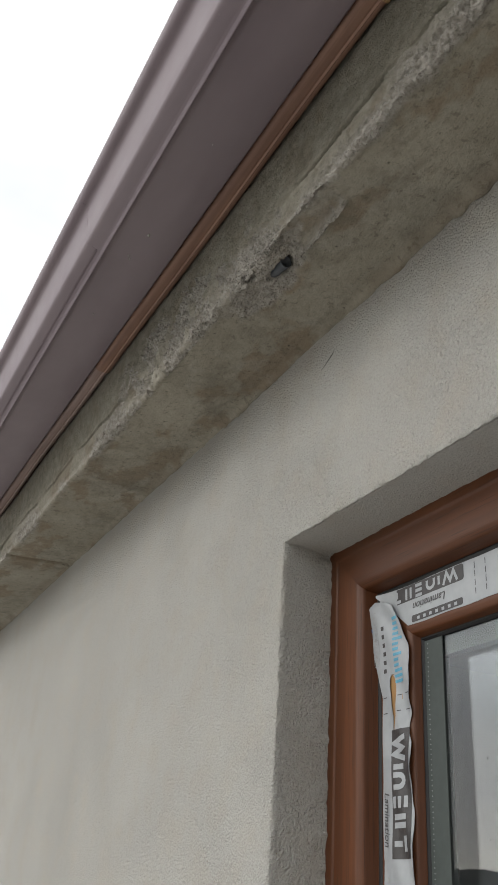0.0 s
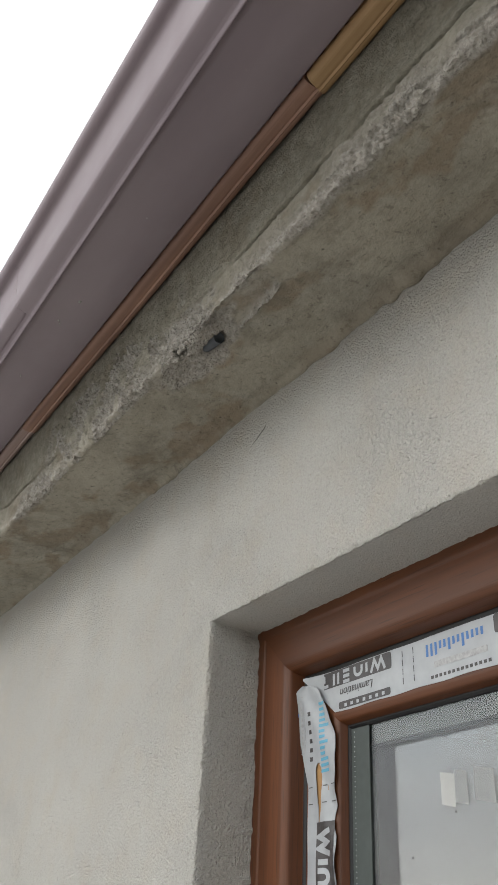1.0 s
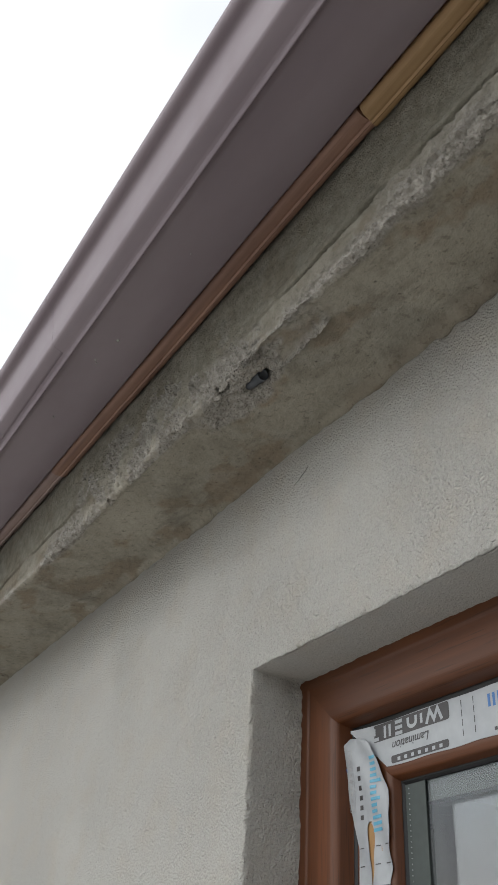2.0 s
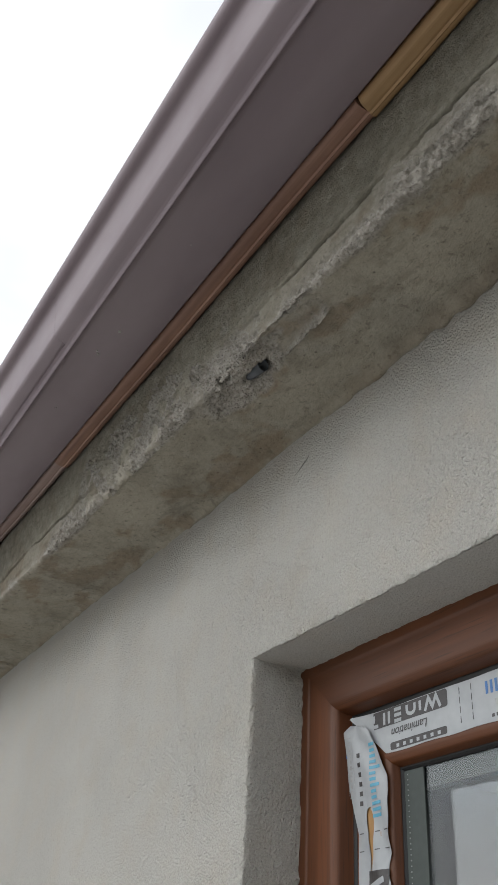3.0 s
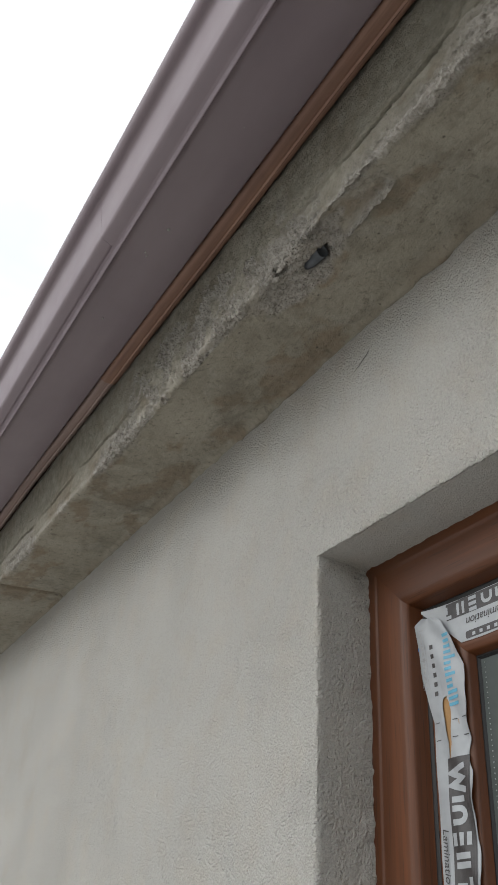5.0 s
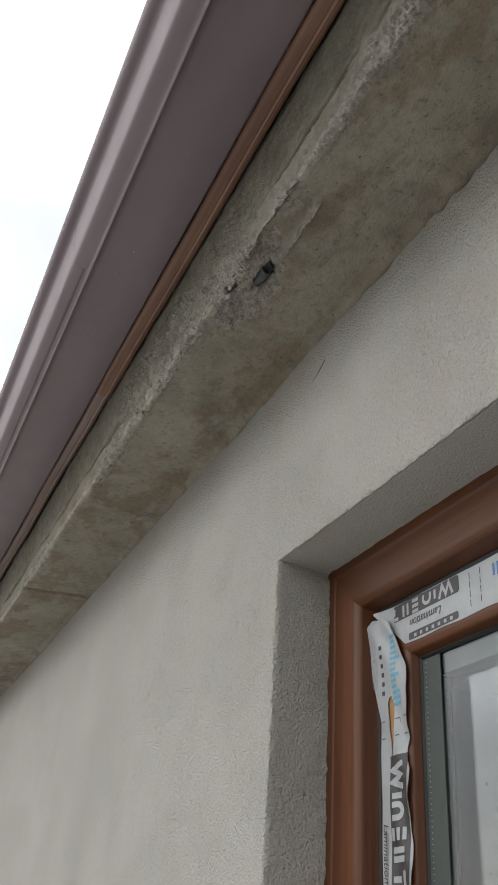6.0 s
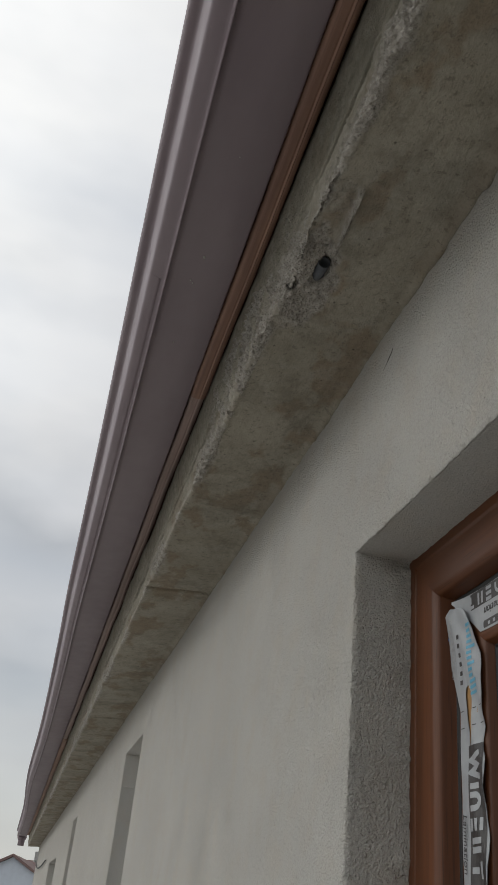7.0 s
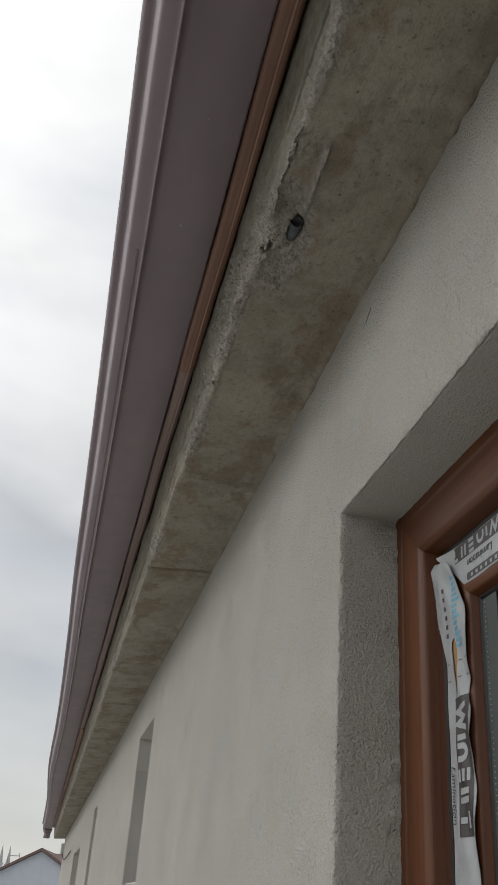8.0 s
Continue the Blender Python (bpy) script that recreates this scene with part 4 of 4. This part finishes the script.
def marks(name, lines, width, mat, parent, lay):
    """Printed strokes: runs of (along, up) points, drawn as flat bands and put in place by lay."""
    bm = bmesh.new()
    for run in lines:
        pts = [Vector(run[0])]
        for p in run[1:]:
            start, end = pts[-1], Vector(p)
            n = max(1, int((end - start).length / 0.005))
            pts += [start.lerp(end, (k + 1) / n) for k in range(n)]
        closed = (pts[0] - pts[-1]).length < 1e-6
        pts = pts[:-1] if closed else pts
        rows = []
        for k, p in enumerate(pts):
            before = pts[k - 1] if k or closed else p * 2 - pts[1]
            after = pts[(k + 1) % len(pts)] if k < len(pts) - 1 or closed else p * 2 - pts[k - 1]
            d0, d1 = (p - before).normalized(), (after - p).normalized()
            d = (d0 + d1).normalized()
            side = Vector((-d.y, d.x)) * (width / 2 / max(0.45, d.dot(d0)))
            rows.append([bm.verts.new(lay(*(p + side))), bm.verts.new(lay(*(p - side)))])
        for r0, r1 in zip(rows, rows[1:] + (rows[:1] if closed else [])):
            bm.faces.new((r0[0], r0[1], r1[1], r1[0]))
    return part(name, bm, mat, parent)


def bow(a, b, r_a, r_b, start=0, sweep=360, n=14):
    return [(a + r_a * math.cos(radians(start + sweep * k / n)), b + r_b * math.sin(radians(start + sweep * k / n))) for k in range(n + 1)]


def block_shapes(h):
    """Plain shapes in place of a block's maker's mark, h high: zigzag, bars and an arch."""
    return [[[(0.0, h), (0.25 * h, 0), (0.5 * h, 0.8 * h), (0.75 * h, 0), (1.0 * h, h)]],
            [[(1.32 * h, 0), (1.32 * h, 0.78 * h)]],
            [[(1.68 * h, 0)] + bow(1.95 * h, 0.42 * h, 0.27 * h, 0.36 * h, 180, -180, 8) + [(2.22 * h, 0)]],
            [[(2.62 * h, b * h), (3.12 * h, b * h)] for b in (0.04, 0.5, 0.96)],
            [[(3.5 * h, 0), (3.5 * h, h)], [(3.85 * h, 0), (3.85 * h, h)]],
            [[(4.3 * h, 0.92 * h), (4.95 * h, 0.92 * h)], [(4.62 * h, 0), (4.62 * h, 0.6 * h)]]]


def row_shapes(h):
    """A row of plain bars in place of a product's name, h high."""
    tall = (0.8, 0.75, 0.8, 0.8, 1.3, 0.75, 0.8, 1.2, 0.8, 0.8, 1.3, 1.3, 1.25)
    return [[[(0.44 * h * k + 0.15 * h, 0), (0.44 * h * k + 0.15 * h, h * t)]] for k, t in enumerate(tall)]


def build_head_film():
    film = empty("protective_film")
    tagged(film, "white printed protective film along the brown sash head", "film", "films on the window")
    z0, z1, end = 1.953, 2.0135, 0.105
    ys = np.linspace(1.073, end, 130)
    bm = bmesh.new()
    rows = []
    for k, y in enumerate(ys):
        cut = max(0.0, (y - 1.005) / 0.068)                    # cut off slantwise at the mitre
        low = z0 + cut * 0.058 + 0.0006 * math.sin(y * 70)
        hi = z1 + 0.0006 * math.sin(y * 43)
        lift = 0.008 * cut**3
        rows.append([bm.verts.new((FILM_X - lift, y, low)), bm.verts.new((FILM_X - lift, y, max(hi, low + 0.001))),
                     bm.verts.new((FILM_X + 0.0007, y, max(hi, low + 0.001))), bm.verts.new((FILM_X + 0.0007, y, low))])
    for a, b in zip(rows, rows[1:]):
        for k in range(4):
            bm.faces.new((a[k], a[(k + 1) % 4], b[(k + 1) % 4], b[k]))
    bm.faces.new(rows[0])
    bm.faces.new(rows[-1][::-1])
    bmesh.ops.recalc_face_normals(bm, faces=bm.faces)
    part("sheet", bm, FILM, film)
    for rep in range(3):
        o = -0.355 * rep
        left = 1.050
        ink = rounded_patch("ink_block", left + o, 0.880 + o, 1.9895, 2.0125, 0.004, INK, film, 0.0002)
        # white shapes on the block, upside down
        flat = lambda along, up: Vector((FILM_X - 0.0007, 0.893 + along + o, 2.0085 - up))
        for shape in block_shapes(0.0165):
            shape = [[(p * 1.78, q) for p, q in run] for run in shape]
            marks("white_mark", shape, 0.0048, FILM, ink, flat)
        lettered("Lamination", (FILM_X - 0.0005, 0.955 + o, 1.9785), 0.0165, 180, INK, film, "lettering")
        # dark toothed band on the lower edge
        band = rounded_patch("ink_band", 0.995 + o, 0.884 + o, 1.9555, 1.9655, 0.003, INK, film, 0.0002)
        for k in range(7):
            chip_of("white_tooth", 0.982 - 0.0135 * k + o, 0.9765 - 0.0135 * k + o, 1.9575, 1.9620, FILM, band, 0.0006)
        for yy in (0.858, 0.837):
            for k in range(4):
                chip_of("dash_line", yy + 0.0005 + o, yy - 0.0005 + o, 1.963 + 0.012 * k, 1.9715 + 0.012 * k, INK, film, 0.0002)
        # blue rings and stems that stand for the product's name, upside down
        flat = lambda along, up: Vector((FILM_X - 0.0004, 0.712 + along + o, 2.0035 - up))
        for shape in row_shapes(0.0125):
            marks("blue_mark", [[(p * 1.45, q) for p, q in run] for run in shape], 0.0042, INK_BLUE, film, flat)
        rounded_patch("grey_panel", 0.799 + o, 0.708 + o, 1.9715, 1.9795, 0.001, INK_GREY, film, 0.0002)
        for k in range(14):
            chip_of("small_bar", 0.806 - 0.0075 * k + o, 0.8015 - 0.0075 * k + o, 1.9585, 1.9625, INK, film, 0.0002)
    return film


def build_jamb_film():
    film = empty("protective_film")
    tagged(film, "torn curling strip of white printed protective film on the sash jamb", "film", "films on the window")

    def edges(z):
        """Left and right edge of the strip at a height, and how far it curls off the sash."""
        up = np.clip((z - 1.86) / 0.15, 0, 1)
        left = 1.0665 + 0.027 * up**0.8 * (1 - 0.55 * max(0.0, (z - 1.985) / 0.025))
        right = 1.001 + 0.0015 * math.sin(z * 55) + 0.0012 * math.sin(z * 140)
        right += 0.042 * np.clip((z - 1.915) / 0.095, 0, 1) ** 1.4
        if 1.79 < z < 1.83:
            right += 0.006 * math.sin((z - 1.79) / 0.04 * math.pi)
        if z < 1.650:
            right -= 0.006
            left -= 0.001
        return left, max(right, 1.0), 0.014 * up**1.3

    def tear(z):
        """Half the width of the drop-shaped tear, as a share of the strip's."""
        g = (1.889 - z) / 0.088
        return 0.105 * math.sin(math.pi * g**0.55) ** 0.8 * (1 - 0.45 * g) if 0 < g < 1 else 0.0

    film_mesh = bmesh.new()
    zs = [2.000 - 0.0045 * k for k in range(24)] + [1.892 - 0.0022 * k for k in range(44)] + [1.795 - 0.0045 * k for k in range(168)]
    cols = 14
    skins = []
    for side in (0.0, 0.0007):
        rows = []
        for z in zs:
            a, b, curl = edges(z)
            if z > 1.985:                                       # rounded tip
                inset = (1 - math.sqrt(max(0.0, 1 - ((z - 1.985) / 0.0152) ** 2))) * 0.45 * (a - b)
                a, b = a - inset, b + inset
            row = []
            for k in range(cols + 1):
                f, hw = k / cols, tear(z)
                f = f * (0.43 - hw) / (6 / 14) if k <= 6 else 0.43 + hw + (f - 7 / 14) * (0.57 - hw) / 0.5 if hw else f
                y = a + (b - a) * f
                x = FILM_X - curl * (1 - 0.5 * f) - 0.0012 * math.sin(f * 9 + z * 60) * (0.4 + f) - 0.0022 * max(0.0, f - 0.8) * 5 * (0.5 + 0.5 * math.sin(z * 47))
                row.append(film_mesh.verts.new((x + side - 0.0012, y, z)))
            rows.append(row)
        skins.append(rows)
    for s2, rows in enumerate(skins):
        for i, (ra, rb) in enumerate(zip(rows, rows[1:])):
            for k in range(cols):
                z = zs[i]
                slit = k == 6 and (tear(z) > 0 or tear(zs[i + 1]) > 0)
                hole = (k, round((1.752 - z) / 0.0045)) in ((8, 0), (8, 1), (9, 1), (9, 2), (10, 2), (10, 3))
                if not (slit or hole):
                    q = (ra[k], ra[k + 1], rb[k + 1], rb[k])
                    film_mesh.faces.new(q if s2 else q[::-1])
    bmesh.ops.recalc_face_normals(film_mesh, faces=film_mesh.faces)
    part("sheet", film_mesh, FILM, film, smooth=True)

    def lie(co):
        """Lays a flat patch on the curling sheet."""
        a, b, curl = edges(co.z)
        f = (a - co.y) / (a - b)
        co.x += -curl * (1 - 0.5 * f) - 0.0012 * math.sin(f * 9 + co.z * 60) * (0.4 + f) - 0.0022 * max(0.0, f - 0.8) * 5 * (0.5 + 0.5 * math.sin(co.z * 47)) - 0.0016
        return co

    def patch(name, y0, y1, z0, z1, mat, lift=0.0002, under=None):
        n = max(1, int((z1 - z0) / 0.006))
        m = max(1, int((y0 - y1) / 0.004))
        bm = bmesh.new()
        for i in range(n):
            for k in range(m):
                q = [(y0 + (y1 - y0) * (k + a) / m, z0 + (z1 - z0) * (i + b) / n) for a, b in ((0, 0), (1, 0), (1, 1), (0, 1))]
                bm.faces.new([bm.verts.new(lie(Vector((FILM_X - lift, *c)))) for c in q])
        bmesh.ops.remove_doubles(bm, verts=bm.verts, dist=1e-5)
        return part(name, bm, mat, under or film)

    # added patch behind the tear: brown sash with the light put into its colour
    part("tear_backing", block((FILM_X + 0.0001, 1.020, 1.795), (FILM_X + 0.0004, 1.060, 1.893)), SASH_LIT, film, "tan patch added behind the tear, for the brown sash lit there")
    lay = lambda z_top, y_foot, lift: lambda along, up: lie(Vector((FILM_X - lift, y_foot - up, z_top - along)))
    # small print in a box, marks and light blue shapes near the top
    for y in (1.079, 1.068):
        patch("box_rule", y + 0.0004, y - 0.0004, 1.905 + (y > 1.07) * 0.002, 1.985, INK_GREY)
    for k in range(9):
        patch("small_bar", 1.0755, 1.0715, 1.909 + 0.0082 * k, 1.915 + 0.0082 * k, INK_GREY)
    for k in range(6):
        patch("mark", 1.0585, 1.0525, 1.893 + 0.0125 * k, 1.899 + 0.0125 * k, INK)
    patch("blue_mark", 1.089, 1.080, 1.958, 1.963, INK_BLUE)
    for b0, b1 in ((1.905, 1.906), (1.9845, 1.9855), (1.944, 1.945)):
        patch("box_rule", 1.079, 1.068, b0, b1, INK_GREY)
    for shape in row_shapes(0.0155):
        shape = [[(p * 1.12, q) for p, q in run] for run in shape]
        if max(p for run in shape for p, q in run) < 0.108:
            marks("light_blue_mark", shape, 0.0042, INK_CYAN, film, lay(1.972, 1.0345, 0.0003))
    for zz in (1.858, 1.836):
        for y in (1.064, 1.031, 1.012):
            patch("dash_line", y, y - 0.009, zz, zz + 0.0012, INK)
    for rep in range(3):
        o = -0.355 * rep
        # torn ink block with white strokes
        ink = patch("ink_block", 1.0455, 1.0045, 1.648 + o, 1.812 + o, INK)
        for shape in block_shapes(0.0265):
            marks("white_mark", [[(p * 1.10, q) for p, q in run] for run in shape], 0.0072, FILM, ink, lay(1.801 + o, 1.0405, 0.0007))
        lettered("Lamination", (FILM_X - 0.0034, 1.0555, 1.697 + o), 0.0155, -90, INK, film, "lettering")
        for k in range(6):
            patch("small_bar", 1.058, 1.054, 1.560 + 0.012 * k + o, 1.567 + 0.012 * k + o, INK_GREY)
        for shape in row_shapes(0.0155):
            marks("light_blue_mark", shape, 0.0042, INK_CYAN, film, lay(1.585 + o, 1.030, 0.0003))
    return film


build_head_film()
build_jamb_film()


# ---------------------------------------------------------------- the further windows
def far_window(name, rect, label):
    a, b, c, d = rect
    w = empty(name, (0.78, (a + b) / 2, c))
    w.matrix_world = Matrix.Identity(4)
    tagged(w, label, "window", kind="structure")
    run = [(-0.01, 0.82), (-0.01, 0.742), (0.07, 0.748), (0.08, 0.775), (0.08, 0.82)]
    ring_members(run, rect, ["frame_head", "frame_sill", "frame_jamb", "frame_jamb"], [WHITE_PVC] * 4, w)
    pane = part("pane", block((0.795, a + 0.075, c + 0.075), (0.799, b - 0.075, d - 0.075)), GLASS, w)
    pane.visible_shadow = False
    s = part("window_sill", block((0.668, a + 0.002, c - 0.02), (0.742, b - 0.002, c + 0.006), 0.003), WHITE_PVC)
    tagged(s, "white sill at the foot of a far window", "window sill", kind="structure")


far_window("window_2", OPENINGS[1], "small high window recessed in the stucco wall")
far_window("window_3", OPENINGS[2], "tall narrow window recessed in the stucco wall")
far_window("window_4", OPENINGS[3], "wide recessed window near the far end of the wall")


# ---------------------------------------------------------------- far corner bracket and cable
bracket = empty("cable_bracket", (WALL_X, END_Y - 0.1, 2.3))
bracket.matrix_world = Matrix.Identity(4)
tagged(bracket, "small pale wall bracket with a sagging cable", "bracket")
part("plate", block((0.60, END_Y - 0.14, 2.20), (WALL_X + 0.004, END_Y - 0.06, 2.36), 0.004), WHITE_PVC, bracket)
cable = bpy.data.curves.new("cable", "CURVE")
cable.dimensions, cable.bevel_depth, cable.bevel_resolution = "3D", 0.008, 2
sp = cable.splines.new("POLY")
sp.points.add(12)
for k in range(13):
    f = k / 12
    sp.points[k].co = (0.635 - 0.01 * math.sin(f * 3.1), END_Y - 0.1 - 4.6 * f, 2.22 - 0.16 * f - 0.10 * math.sin(f * math.pi), 1)
cable.materials.append(RUBBER)
cable_ob = new("cable", cable)
cable_ob.parent = bracket


# ---------------------------------------------------------------- surroundings
ground = bmesh.new()
bmesh.ops.create_grid(ground, x_segments=40, y_segments=40, size=900)
for v in ground.verts:
    v.co.z = -0.005
tagged(part("ground", ground, GROUND), "dusty gravel yard with grass patches reaching the horizon", "ground", kind="structure")


def build_hills():
    bm = bmesh.new()
    n = 2160
    rows = []
    r = np.random.RandomState(3)
    jag = r.uniform(-1, 1, n)
    for k in range(n):
        a = 2 * math.pi * k / n
        base = 20 + 3 * math.sin(a * 3 + 1) + 1.5 * math.sin(a * 7 + 2) + 0.5 * math.sin(a * 23) + 0.4 * math.sin(a * 91) + 0.6 * jag[k]
        base *= 0.35 if math.cos(a - math.pi / 2) > 0.99 else 1.0
        rr = 420 + 20 * math.sin(a * 5)
        rows.append([bm.verts.new((rr * math.cos(a), rr * math.sin(a), -1)), bm.verts.new((rr * 1.03 * math.cos(a), rr * 1.03 * math.sin(a), base))])
    for k in range(n):
        q, s = rows[k], rows[(k + 1) % n]
        bm.faces.new((q[0], q[1], s[1], s[0]))
    bmesh.ops.recalc_face_normals(bm, faces=bm.faces)
    tagged(part("backdrop", bm, HILL), "low dark wooded hills along the horizon", "hills", kind="structure")


build_hills()


def gable_house(name, x, y, turn, half, length, eave, apex, label):
    h = empty(name, (0, 0, 0))
    tagged(h, label, "house")
    bm = bmesh.new()
    outline = [(-half, 0), (half, 0), (half, eave), (0, apex), (-half, eave)]
    a = [bm.verts.new((u, 0, v)) for u, v in outline]
    b = [bm.verts.new((u, length, v)) for u, v in outline]
    bm.faces.new(a)
    bm.faces.new(b[::-1])
    for k in range(5):
        bm.faces.new((a[k], a[(k + 1) % 5], b[(k + 1) % 5], b[k]))
    bmesh.ops.recalc_face_normals(bm, faces=bm.faces)
    part("wall", bm, HOUSE_WHITE, h)
    slope = (apex - eave) / half
    for sgn in (-1, 1):
        rf = bmesh.new()
        pts = [(0, apex + 0.03), (sgn * (half + 0.35), eave - 0.35 * slope + 0.03), (sgn * (half + 0.35), eave - 0.35 * slope + 0.24), (0, apex + 0.24)]
        a = [rf.verts.new((u, -0.35, v)) for u, v in pts]
        b = [rf.verts.new((u, length + 0.35, v)) for u, v in pts]
        rf.faces.new(a)
        rf.faces.new(b[::-1])
        for k in range(4):
            rf.faces.new((a[k], a[(k + 1) % 4], b[(k + 1) % 4], b[k]))
        bmesh.ops.recalc_face_normals(rf, faces=rf.faces)
        part("roof", rf, ROOF_FAR, h)
    h.matrix_world = pose(x, y, 0, 0, 0, turn)
    return h


house = gable_house("house", 0.35, 80.0, -8, 5.5, 12, 1.75, 4.75, "pale gabled house with a brown roof beyond the wall")
gable_house("house", 7.5, 95.0, 80, 5.0, 6.6, 2.6, 5.05, "second low house with a brown roof behind the pale one")
aerial = empty("roof_aerial")
tagged(aerial, "thin metal aerial on the neighbour's roof", "aerial")
for a, b in (((-2.3, 81, 3.4), (-2.3, 81, 4.3)), ((-2.3, 81, 4.25), (-1.4, 81, 4.3)), ((-1.4, 81, 3.9), (-1.4, 81, 4.5))):
    part("rod", rod(a, b, 0.035, sides=6), STEEL, aerial)


def minaret(x, y, base, top):
    m = empty("minaret")
    tagged(m, "slender distant minaret with a pointed grey spire", "minaret", "distant minarets")
    part("shaft", rod((x, y, -0.1), (x, y, base), 0.75, 0.7, 12), HOUSE_WHITE, m)
    part("balcony", rod((x, y, base - 0.6), (x, y, base), 0.9, 1.1, 12), HOUSE_WHITE, m)
    part("spire", rod((x, y, base), (x, y, top), 0.7, 0.03, 12), STEEL, m)


minaret(-11.3, 300, 9.5, 14.6)
minaret(-9.0, 300, 9.2, 14.4)
